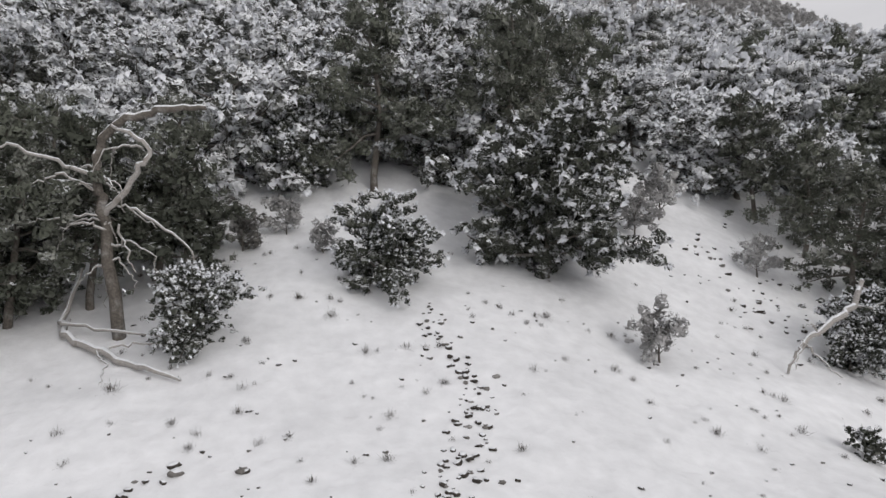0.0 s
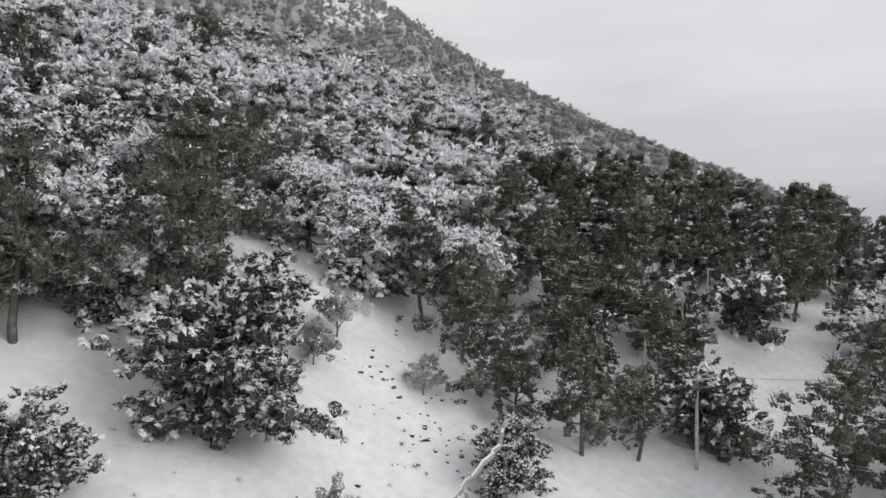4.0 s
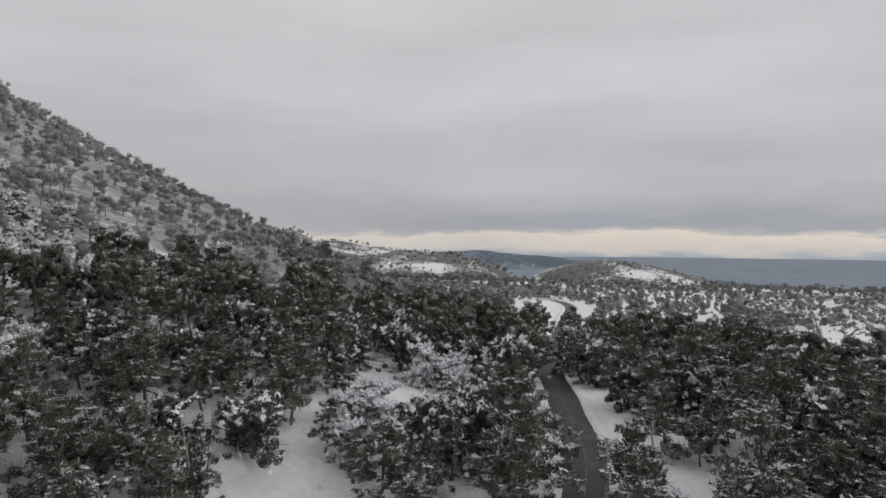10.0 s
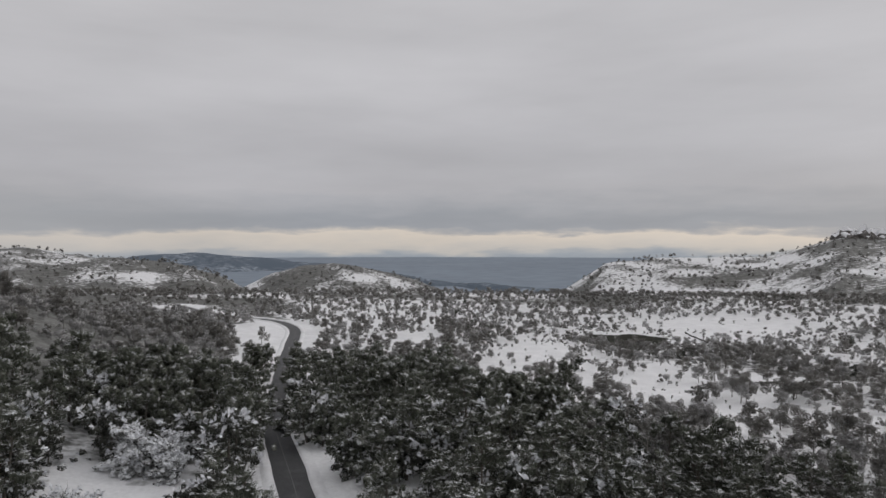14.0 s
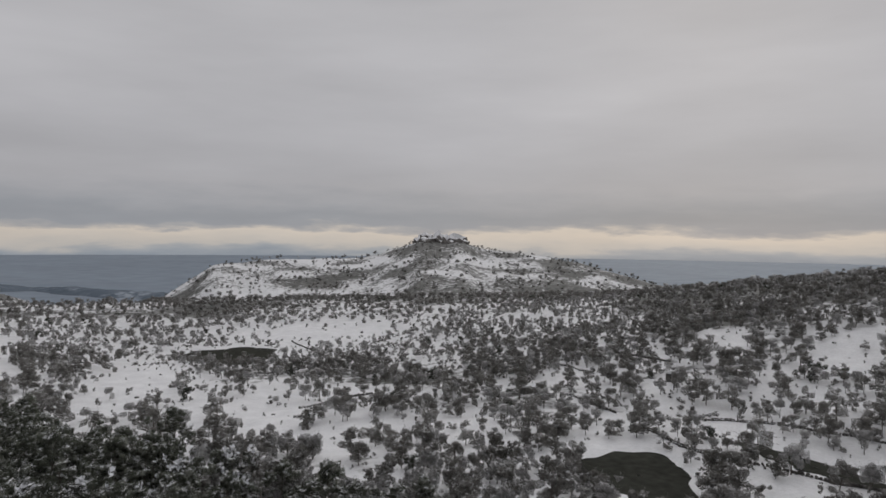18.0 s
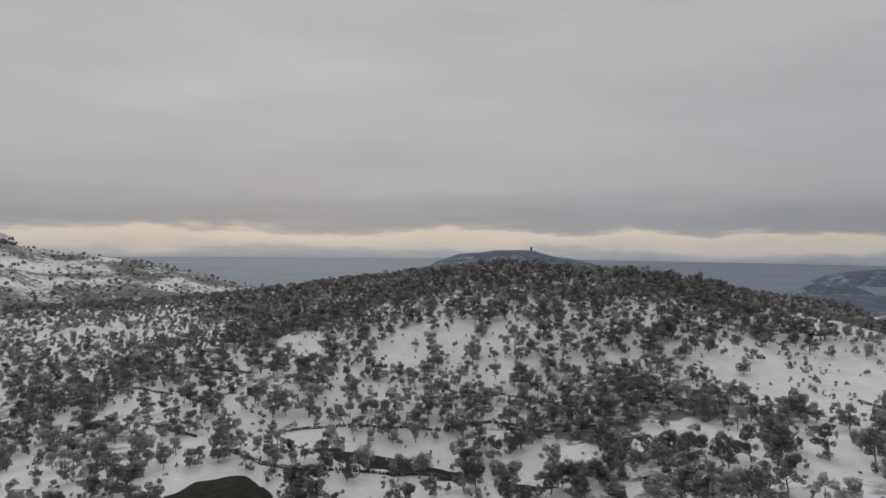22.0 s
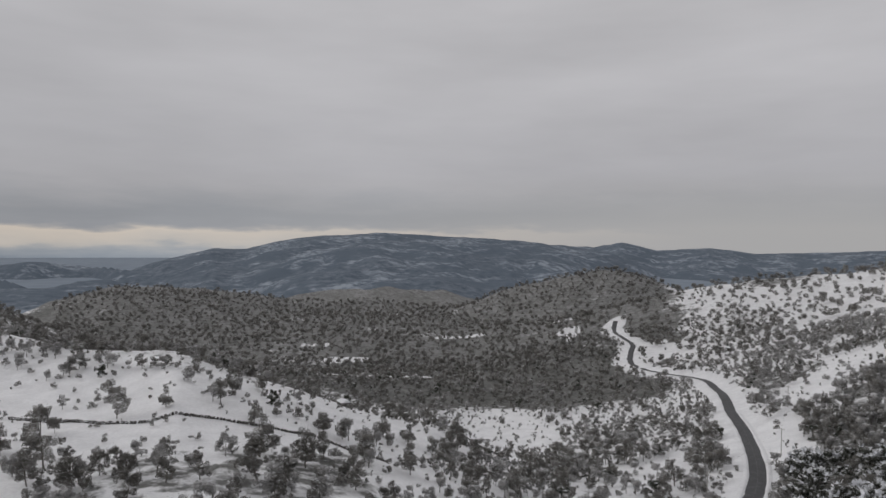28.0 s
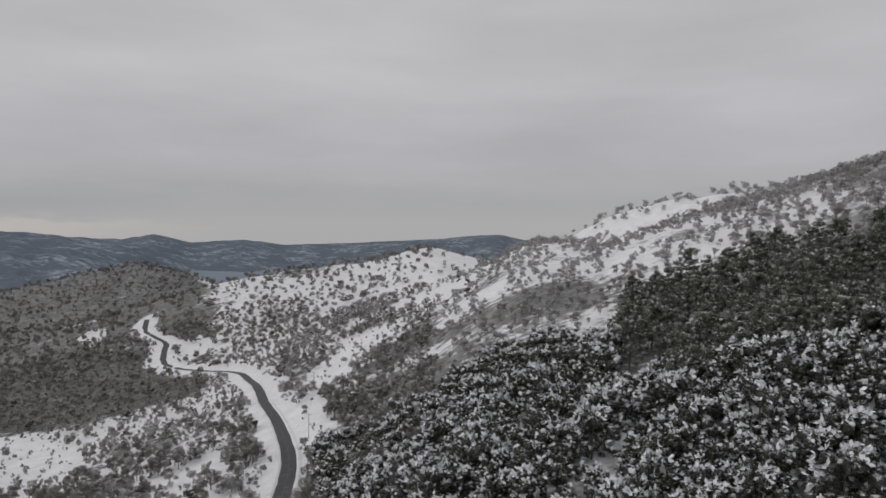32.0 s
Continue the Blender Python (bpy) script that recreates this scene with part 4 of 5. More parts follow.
class Wood:
    """Gathers many simple trees into one mesh of stuff."""

    def __init__(self):
        self.bits, self.n = [], 0

    def add(self, spec, level, x, y, z, size, turn):
        v, f, slots, smooth = simple(spec, level)
        c, s = math.cos(turn), math.sin(turn)
        m = np.array([[c, s, 0], [-s, c, 0], [0, 0, 1.0]]) * size
        self.bits.append((v @ m + (x, y, z - 0.2), f + self.n, slots, smooth))
        self.n += len(v)

    def build(self, name, mats, label, category):
        v, f, slots, smooth = (np.concatenate(q) for q in zip(*self.bits))
        return tagged(new(name, mesh_of(name, v, f, mats, slots, smooth)), label, category, kind="stuff")


# ---- where the trees stand ----
rng = random.Random(5)
masters = {}
def plant(spec, x, y, z, size, group, turn=None, tilt=2.5):
    turn = rng.uniform(0, 360) if turn is None else turn
    m = pose(x, y, z - 0.15, rng.uniform(-tilt, tilt), rng.uniform(-tilt, tilt), turn) @ Matrix.Scale(size, 4)
    if spec not in masters:
        ob = masters[spec] = tagged(tree(*spec), group=group)
    else:
        ob = copy_thing(masters[spec], m)
        tagged(ob, group=group)
    ob.matrix_basis = m
    return ob


woods = {k: Wood() for k in ("dark", "pine_tree", "evergreen_oak", "bare_tree", "frosted_tree", "laden")}


def scatter(kinds, share, cell, near, box, group, sizes=(0.7, 1.25), clear=0.95, far_cut=(150, 290)):
    """Trees on a jittered grid where share(x, y, r, heading) allows; single things up to near metres away, stuff beyond."""
    x0, y0, x1, y1 = box
    gx, gy = np.meshgrid(np.arange(x0, x1, cell), np.arange(y0, y1, cell))
    gen = np.random.default_rng(int(cell * 100 + x1))
    x, y = (gx + gen.random(gx.shape) * cell).ravel(), (gy + gen.random(gx.shape) * cell).ravel()
    r, a = np.hypot(x, y), np.degrees(np.arctan2(x, y)) % 360
    p = share(x, y, r, a)
    p = p * (1 - clear * open_snow(x, y))
    for pond in POND_LINE:
        p = p * (pond_share(x, y, pond) > 1.15)
    keep = (gen.random(x.shape) < p) & (r > 18)
    x, y, r = x[keep], y[keep], r[keep]
    keep = road_gap(x, y)[0] > np.where(r > 230, 8.0, np.where((x > 95), 3.7, 4.6))
    x, y, r = x[keep], y[keep], r[keep]
    z = ground_z(x, y)
    for k in range(len(x)):
        spec, size = rng.choice(kinds), rng.uniform(*sizes)
        if r[k] < near:
            plant(spec if r[k] < 62 else lighter(spec, *{"pine": (75, 9), "oak": (85, 6), "bare": (22, 8)}[spec[1]]), x[k], y[k], z[k], size, group)
        else:
            level = 0 if r[k] < far_cut[0] else 1 if r[k] < far_cut[1] else 2 if r[k] < 480 else 3
            woods["dark" if spec[10] is LEAF_DARK else "laden" if spec[10] is LEAF_LADEN else spec[0]].add(spec, level, x[k], y[k], z[k], size, rng.uniform(0, 6.28))


def in_glade(x, y):
    return np.hypot((x - 87) / 19, (y - 30) / 9) < 1


def pine_wood(x, y, r, a):
    edge = 8 * rough(x, y, 35, 31)
    east = (a > 37) & (a < 80) & (r > 43) & (r < np.interp(a, (37, 46, 60, 61), (80, 112, 122, 165)) + edge)
    south = (a >= 80) & (a < 140) & (r > 56) & (r < np.interp(a, (80, 95, 107, 114, 123, 130, 138), (215, 195, 140, 115, 100, 100, 70)) + edge)
    west = (a > 277) & (a < 315) & (r > 135) & (r < 245 + edge) & (rough(x, y, 60, 33) > -0.6)
    return 0.85 * (east | south) * (rough(x, y, 22, 32) > -0.75) * np.where(in_glade(x, y), 0.12, 1) + 0.8 * west


def mixed_slope(x, y, r, a):
    """Single pines among the oaks of the slope."""
    return 0.09 * ((y > 36) & (r < 150) & ((a < 45) | (a > 310)))


def oak_slope(x, y, r, a):
    north = (y > 40 + 0.15 * np.abs(x)) & ((a < 40) | (a > 300))
    north = north * (1 - 0.9 * step(r, 105, 200))
    west = (a > 253) & (a < 318) & (r > 62) & (r < np.where(a < 277, 205, 150) + 14 * rough(x, y, 40, 34))
    under = (a > 40) & (a < 120) & (r > 46) & (r < 130)
    return 0.85 * north + 0.85 * west + 0.2 * under


def brush(x, y, r, a):
    basin = (a > 96) & (a < 262) & (r > 100) & (r < 700)
    thick = 0.40 + 0.5 * step(rough(x, y, 110, 9) + 0.5 * rough(x, y, 40, 10), -0.7, 0.5)
    slope = (a > 190) & (a < 252) & (r < 400)
    valley = (a > 200) & (r > 400)
    crest = (y < -235) & (a > 140) & (a < 190)
    thick = thick * np.where((a > 97) & (a < 128) & (r > 120) & (r < 430), 0.7, 1)
    return basin * np.where(slope, np.where(a > 232, 0.6, np.where(r < 260, 0.36, 0.45)), np.where(crest | valley, 0.95, thick)) + 0.6 * ((a > 55) & (a <= 96) & (r > 200) & (r < 640)) * (rough(x, y, 90, 12) > -0.6)


def rime(x, y, r, a):
    north = ((a < 60) | (a > 285)) & (r > 55) & (r < 640) & (y > 45)
    north = north * (0.3 + 0.7 * step(r, 60, 150))
    east = (a >= 55) & (a < 84) & (r > 175) & (r < 420)
    west = (a > 250) & (a <= 300) & (r > 190) & (r < 640)
    mixed = (a > 96) & (a < 262) & (r > 110) & (r < 520)
    return 0.9 * north + 0.55 * east + 0.6 * west * (rough(x, y, 80, 14) > -0.4) + 0.22 * mixed


scatter(PINES, lambda x, y, r, a: pine_wood(x, y, r, a) * (a < 58), 4.3, 90, (20, 20, 160, 160), "pines of the wood", (0.5, 0.92))
scatter(PINES, lambda x, y, r, a: pine_wood(x, y, r, a) * (a >= 58), 5.2, 100, (-290, -140, 260, 215), "pines of the wood", (0.55, 1.2))
scatter(PINES, mixed_slope, 6.5, 95, (-110, 36, 130, 150), "pines on the slope", (0.6, 1.05))
DARK_OAKS = [(*q[:7], 0.12, "dark round evergreen bush in the basin", "bush", LEAF_DARK, BARK) for q in OAKS[:3]]
scatter(DARK_OAKS, lambda x, y, r, a: 0.028 * ((a > 96) & (a < 266) & (r > 105) & (r < 640)), 6.2, 125, (-640, -640, 560, 60), "evergreen bushes", (0.4, 1.05))
scatter(LADEN, lambda x, y, r, a: oak_slope(x, y, r, a) * ((a < 45) | (a > 318)), 4.2, 70, (-160, 30, 140, 200), "snow-laden oaks", (0.75, 1.45))
scatter(LADEN, lambda x, y, r, a: 0.85 * in_glade(x, y), 4.0, 130, (40, 14, 120, 62), "snow-laden oaks of the glade", (0.55, 1.05))
scatter(OAKS, lambda x, y, r, a: oak_slope(x, y, r, a) * (a >= 45) * (a <= 318) * ~in_glade(x, y), 4.4, 78, (-220, -90, 140, 160), "snowy oaks", (0.75, 1.4))
scatter(BARES + RIMED[:2], lambda x, y, r, a: brush(x, y, r, a) * (r < 340), 5.0, 150, (-340, -340, 340, 120), "bare trees of the basin", (0.45, 1.35), 0.8)
scatter(BARES + RIMED[:1], lambda x, y, r, a: brush(x, y, r, a) * (r >= 340), 6.6, 10, (-640, -640, 640, 300), "bare trees of the basin", (0.45, 1.05), 0.85)
scatter(BARES, lambda x, y, r, a: np.where(a < 128, 0.45, 0.62) * ((a > 96) & (a < 262) & (r > 95) & (r < 430)) * (rough(x, y, 30, 61) > -0.6), 4.3, 10, (-430, -430, 430, 60), "low brush", (0.15, 0.45), 0.35, (0, 100))
scatter(RIMED, lambda x, y, r, a: rime(x, y, r, a) * (r < 330), 5.6, 75, (-330, -330, 330, 330), "frosted trees", (0.5, 1.2))
scatter(RIMED, lambda x, y, r, a: rime(x, y, r, a) * (r >= 330), 7.0, 10, (-640, -560, 640, 640), "frosted trees", (0.7, 1.3))


def far_scrub(x, y, r, a):
    mesa = (a > 104) & (a < 150) & (r < 1500)
    thick = 0.25 + 0.6 * step(rough(x, y, 160, 41) + 0.6 * rough(x, y, 50, 42), -0.5, 0.6)
    ring = (r > 600) & (r < 1300)
    valley = (a > 196) & (a < 262)
    return ring * np.where(mesa, 0.85 * thick, np.where(valley, 0.9, thick * 0.8)) * ((a > 55) & (a < 285)) + 0.5 * mesa * (r > 1300) * (r < 1420)


scatter(BARES + RIMED[:2], lambda x, y, r, a: far_scrub(x, y, r, a) * (a < 196), 10.5, 10, (-300, -1250, 1450, 900), "far scrub", (0.55, 1.25), 0.0)
scatter(BARES + RIMED[:1], lambda x, y, r, a: far_scrub(x, y, r, a) * (a >= 196), 10.5, 10, (-1250, -1250, 0, 900), "far scrub", (0.7, 1.5), 0.0)
woods["pine_tree"].build("pine_wood", [NEEDLE, LOAD, BARK], "dark pine wood dusted with snow", "pine wood")
woods["evergreen_oak"].build("oak_wood", [LEAF, LOAD, BARK], "snow-laden evergreen oaks on the slope", "oak wood")
woods["laden"].build("laden_oak_wood", [LEAF_LADEN, LOAD, BARK], "evergreen oaks white with snow on the mountainside", "oak wood")
woods["bare_tree"].build("bare_wood", [TWIG, FROST, BARK], "leafless grey-brown trees scattered over snow", "bare wood")
woods["frosted_tree"].build("frosted_wood", [FROST, LOAD, BARK], "leafless brush grey with frost", "frosted wood")
woods["dark"].build("evergreen_bushes", [LEAF_DARK, LOAD, BARK], "dark evergreen bushes scattered over the basin", "bushes")


# ---- the snowy bank in front: single trees, broken wood, plants and stones ----
def gz(x, y):
    return float(ground_z(np.array([x]), np.array([y]))[0])


def stand(spec, x, y, tall, group="", label="", turn=0.0):
    """A tree of its own at a place, as tall as it stands there."""
    ob = plant(spec, x, y, gz(x, y), tall / spec[3], group or "trees on the bank", turn, 1.0)
    if label:
        ob["label"] = label
    return ob


FINE_OAKS = [(*s[:4], 800, 12, 0.20, 0.85, *s[8:10], LEAF_NEAR, BARK) for s in OAKS[:3]]
FINE_PINES = [(*s[:4], 330, 14, 0.40, 0.12, *s[8:10], NEEDLE_DARK, BARK) for s in PINES[:3]]
stand(FINE_OAKS[0], 9.9, 33.4, 10.0, label="broad evergreen oak laden with snow above the bank", turn=20)
stand(FINE_OAKS[1], 1.8, 30.9, 5.2, label="dense dark evergreen bush with snowy leaf tips", turn=80)
stand(FINE_OAKS[2], -5.6, 26.4, 4.3, label="snow-laden bush beside the broken pine", turn=200)
stand(FINE_OAKS[1], 23.6, 29.6, 3.8, label="snowy bush under a fallen dead branch", turn=310)
stand(FINE_OAKS[2], 25.8, 31.0, 5.0, turn=15)
stand(FINE_OAKS[0], 5.9, 43.0, 3.8, turn=140)
stand(FINE_OAKS[0], -9.5, 36.0, 6.5, turn=100)
stand(FINE_OAKS[2], -14.5, 32.5, 6.0, turn=55)
stand(FINE_OAKS[1], -3.0, 42.0, 6.0, turn=250)
stand(FINE_OAKS[1], 16.0, 44.5, 5.5, turn=330)
stand(FINE_PINES[0], 1.8, 41.5, 11.5, label="slender pine with a bare snowy trunk", turn=30)
stand(FINE_PINES[1], 9.8, 40.5, 12.5, turn=120)
stand(FINE_PINES[2], 15.0, 49.0, 13.0, turn=220)
stand(FINE_PINES[0], -13.5, 29.5, 9.5, turn=300)
stand(FINE_PINES[1], -18.0, 33.0, 10.5, turn=10)
stand(FINE_PINES[2], -9.0, 33.5, 9.0, turn=75)
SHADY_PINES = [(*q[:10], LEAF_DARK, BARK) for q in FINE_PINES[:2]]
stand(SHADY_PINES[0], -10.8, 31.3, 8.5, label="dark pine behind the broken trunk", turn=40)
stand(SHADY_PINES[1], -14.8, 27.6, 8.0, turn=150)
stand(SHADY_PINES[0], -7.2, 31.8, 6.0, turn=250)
stand(FINE_PINES[1], 29.5, 36.5, 9.0, turn=160)
stand(FINE_PINES[2], 30.0, 47.5, 9.5, turn=260)
stand(FINE_PINES[0], 33.5, 33.0, 8.5, turn=200)
stand(FINE_PINES[1], 31.0, 43.0, 9.5, turn=310)
stand(FINE_PINES[2], 37.5, 39.0, 9.0, turn=45)
for x, y, tall, turn in ((113, 18.4, 9.5, 20), (116.5, 10.2, 9.0, 140), (124, 20.2, 9.5, 260), (126, 12.0, 8.5, 80), (137, 23.3, 9.0, 190), (108, 19.5, 7.5, 310)):
    stand(PINES[int(x) % 3], x, y, tall, "pines beside the road", turn=turn)
stand(BARES[0], -5.3, 35.3, 2.9, turn=10)
stand(RIMED[1], -1.2, 34.2, 2.0, turn=40)
stand(RIMED[0], -3.2, 36.6, 2.4, turn=90)
stand(RIMED[2], 13.1, 27.3, 2.9, label="small frosted shrub standing alone in the snow", turn=0)
stand(RIMED[3], 12.6, 27.0, 1.8, turn=130)
stand(RIMED[1], 17.6, 40.5, 3.4, turn=70)
stand(RIMED[2], 20.5, 43.5, 3.8, turn=170)
stand(RIMED[0], 24.5, 38.5, 3.0, turn=270)


LOAD_SOLID = material("packed_snow", (0.78, 0.79, 0.81), 0.8, 0.1, 0.6, 5.0, 0.3)


def limb(name, points, radii, parent, mat, snow=True):
    """A bent branch, with a strip of snow along its upper side."""
    p = np.array(points, float)
    t = np.linspace(0, 1, len(p))
    u = np.linspace(0, 1, 4 * len(p))
    q = np.stack([np.interp(u, t, p[:, k]) for k in range(3)], 1)
    q[1:-1] += np.random.default_rng(len(p) * 7 + int(abs(p[0, 0]) * 10)).normal(0, 0.05, (len(q) - 2, 3))
    r = np.interp(u, t, radii)
    ob = part(name, mesh_of(name, *tube(q, r, 7), [mat]), parent)
    if snow:
        part("snow_strip", mesh_of("snow_strip", *tube(q + np.stack([0 * r, 0 * r, r * 0.55], 1), r * 0.72, 6), [LOAD_SOLID]), ob)
    return ob



# the broken pine: a thick trunk, an arched limb and splintered branches
bx, by = -8.9, 28.2
bz = gz(bx, by)
broken = tagged(new("broken_pine"), "old pine with a broken trunk and bare pale limbs", "pine tree")
broken.location = (bx, by, bz)
limb("trunk", [(0.1, 0, -0.4), (-0.3, 0.1, 2.9), (-0.7, 0, 5.5), (-0.8, 0, 6.6)], [0.27, 0.23, 0.20, 0.17], broken, BARK, False)
limb("arched_limb", [(-0.8, 0, 6.5), (-0.6, -0.1, 7.7), (0.6, -0.3, 8.6), (2.0, -0.6, 8.9), (3.5, -0.8, 8.9)], [0.16, 0.17, 0.15, 0.13, 0.09], broken, BARK)
limb("dead_branch", [(-0.55, 0, 4.8), (0.2, -0.3, 5.4), (0.9, -0.5, 6.5), (1.45, -0.6, 7.2), (0.65, -0.5, 7.9), (-0.1, -0.4, 8.2)], [0.12, 0.12, 0.11, 0.09, 0.08, 0.05], broken, PALE)
limb("dead_branch", [(-0.75, 0, 6.2), (-2.1, -0.4, 6.8), (-3.6, -0.7, 7.3), (-4.6, -0.9, 6.9)], [0.09, 0.07, 0.05, 0.02], broken, PALE)
limb("dead_branch", [(-0.7, 0, 5.7), (-1.9, -0.6, 6.3), (-2.7, -0.9, 5.9)], [0.07, 0.05, 0.02], broken, PALE)
limb("dead_branch", [(0.6, -0.4, 5.0), (1.8, -0.8, 4.4), (2.9, -1.1, 3.5), (3.4, -1.2, 2.5)], [0.06, 0.05, 0.035, 0.02], broken, PALE)
limb("dead_branch", [(0.1, -0.2, 4.4), (0.5, -0.5, 3.2), (0.9, -0.8, 2.6)], [0.05, 0.035, 0.02], broken, PALE)
limb("dead_branch", [(-0.4, 0, 4.2), (-1.3, -0.3, 4.5), (-2.0, -0.4, 4.2)], [0.05, 0.04, 0.02], broken, PALE)

twigs = random.Random(44)
for k in range(16):
    h, a, l = twigs.uniform(2.2, 8.4), twigs.uniform(0, 6.28), twigs.uniform(1.0, 2.6)
    cx, cy = -0.15 - 0.08 * min(h, 6.5), 0.0
    if h > 6.6:
        cx, cy = twigs.uniform(-0.8, 2.6), -0.4
    ex, ey = math.cos(a), 0.6 * math.sin(a) - 0.3
    limb("dead_twig", [(cx, cy, h), (cx + 0.4 * l * ex, cy + 0.4 * l * ey, h + twigs.uniform(-0.1, 0.4)), (cx + 0.8 * l * ex, cy + 0.8 * l * ey, h - twigs.uniform(0, 0.5)), (cx + l * ex, cy + l * ey, h - twigs.uniform(0.3, 1.3))], [0.045, 0.035, 0.025, 0.012], broken, PALE)

fallen = tagged(new("fallen_branch"), "long bent dead branch fallen on the snow", "branch")
fallen.location = (-10.6, 28.6, gz(-10.6, 28.6))


def lay(pts, lift):
    return [(x + 10.6, y - 28.6, gz(x, y) - gz(-10.6, 28.6) + lift) for x, y in pts]


limb("main_stem", [(-0.6, 3.0, 3.3)] + lay([(-11.6, 29.8), (-10.9, 28.2), (-9.4, 26.9), (-7.6, 25.4), (-5.6, 24.0)], 0.2), [0.05, 0.12, 0.15, 0.15, 0.12, 0.05], fallen, PALE)
limb("side_branch", lay([(-11.2, 28.8), (-9.4, 28.0), (-7.4, 27.4), (-6.4, 25.9)], 0.45), [0.07, 0.06, 0.05, 0.02], fallen, PALE)
limb("side_branch", lay([(-8.6, 26.2), (-7.4, 26.4), (-6.2, 25.8)], 0.5), [0.05, 0.04, 0.02], fallen, PALE)
limb("side_branch", lay([(-9.4, 26.9), (-8.4, 25.4), (-8.2, 24.0)], 0.3), [0.05, 0.03, 0.015], fallen, PALE)

leaning = tagged(new("dead_branch_leaning"), "pale forked dead branch leaning over a bush", "branch")
leaning.location = (19.6, 28.3, gz(19.6, 28.3))
limb("main_stem", [(0, 0, 0.05), (0.9, 0.2, 1.5), (2.4, 0.4, 2.2), (3.6, 0.5, 2.9), (4.1, 0.6, 4.2)], [0.06, 0.11, 0.15, 0.15, 0.11], leaning, PALE)
limb("side_branch", [(0.9, 0.2, 1.5), (0.1, -0.6, 1.0), (-0.4, -1.0, 0.4)], [0.07, 0.05, 0.02], leaning, PALE)
limb("side_branch", [(0.9, 0.2, 1.4), (1.2, -0.8, 0.6), (1.6, -1.4, 0.1)], [0.06, 0.04, 0.02], leaning, PALE)
limb("side_branch", [(3.6, 0.5, 2.9), (4.6, 0.3, 3.0), (5.2, 0.1, 3.6)], [0.06, 0.04, 0.02], leaning, PALE)
limb("side_branch", [(1.6, 0.3, 1.9), (1.0, -0.2, 2.3), (0.2, -0.5, 2.2)], [0.05, 0.03, 0.015], leaning, PALE)


def tuft(seed, tall, n, mat):
    """A small dry plant: thin stalks that fan out of the snow."""
    g = np.random.default_rng(seed)
    d = g.normal(0, 0.6, (n, 3)) + (0, 0, 0.5)
    l = tall * g.uniform(0.5, 1.1, n)
    d /= np.linalg.norm(d, axis=1, keepdims=True)
    c = d * l[:, None] * 0.45 + g.normal(0, tall * 0.16, (n, 3)) * (1, 1, 0.2)
    return mesh_of("dry_plant", cards(c, d, l, tall * 0.028, seed), quads(n), [mat], smooth=False)


g = random.Random(12)
TWIG_SOLID = material("dry_stalks", (0.085, 0.075, 0.065), 0.9, 0.3, 0.5, 6.0, 0.0, (0.2, 0.19, 0.18), 0.4, each=0.3)
TUFTS = [tuft(k, 0.42, 40 + 14 * k, TWIG_SOLID) for k in range(6)]
PLACES = [(-8.6, 21.7), (-7.7, 23.8), (10.4, 28.7), (11.4, 28.7), (6.6, 29.5), (8.6, 29.2), (1.3, 21.9), (0.7, 25.8), (2.2, 26.2), (-0.7, 28.3), (-3.3, 29.9),
          (-2.1, 29.7), (-3.5, 23.6), (6.8, 24.6), (8.4, 25.9), (10.4, 25.7), (12.6, 22.0), (20.1, 32.4), (-2.6, 20.6), (0.2, 19.2), (16.5, 23.0), (17.5, 25.5)]
while len(PLACES) < 190:
    x, y = g.uniform(-12, 24), g.uniform(15.5, 36)
    if math.hypot(x, y) > 17:
        PLACES.append((x, y))
for k, (x, y) in enumerate(PLACES):
    ob = tagged(new("dry_plant", TUFTS[k % 6]), "small dry plant poking out of the snow", "plant", "dry plants on the bank")
    ob.matrix_basis = pose(x, y, gz(x, y) - 0.03, 0, 0, g.uniform(0, 360)) @ Matrix.Scale((1.0 if k < 22 else 0.6) * g.uniform(0.6, 1.5), 4)
low_bush = (*OAKS[1][:4], 150, 12, 0.36, 0.3, "low dark bush at the foot of the bank", "bush", LEAF_DARK, BARK)
stand(low_bush, 18.2, 21.8, 1.7)


def stone_mesh(seed, mat, top):
    h = np.random.default_rng(seed)
    v, f = many(BALL, BALL_F, np.zeros((1, 3)), np.array([[1.0, 0.75, 0.55]]), 0.2, h)
    slots = (v[f].mean(1)[:, 2] > top).astype(int)
    return mesh_of("stone", v, f, [mat, LOAD_SOLID], slots)


ROCKS = [stone_mesh(k, (EARTH, EARTH, STONE)[k % 3], 0.36) for k in range(6)]
trail = curve(((3.2, 29.5), (3.3, 27.8), (3.6, 26.0), (4.3, 23.6), (4.0, 21.6), (3.4, 19.6), (2.9, 17.6), (2.2, 16.0)), 0.15)
spots = [(trail[min(len(trail) - 1, int(g.random() * len(trail)))] + np.array([g.gauss(0, 0.42), g.gauss(0, 0.2)]), g.uniform(0.05, 0.17)) for _ in range(120)]
spots += [(np.array([g.gauss(22.5, 2.2), g.gauss(36.5, 3.2)]), g.uniform(0.05, 0.22)) for _ in range(75)]
spots += [(np.array([g.uniform(-6, -2), g.uniform(18.5, 20)]), g.uniform(0.1, 0.26)) for _ in range(8)]
spots += [(np.array([g.uniform(-10, 20), g.uniform(17, 30)]), g.uniform(0.03, 0.11)) for _ in range(100)]
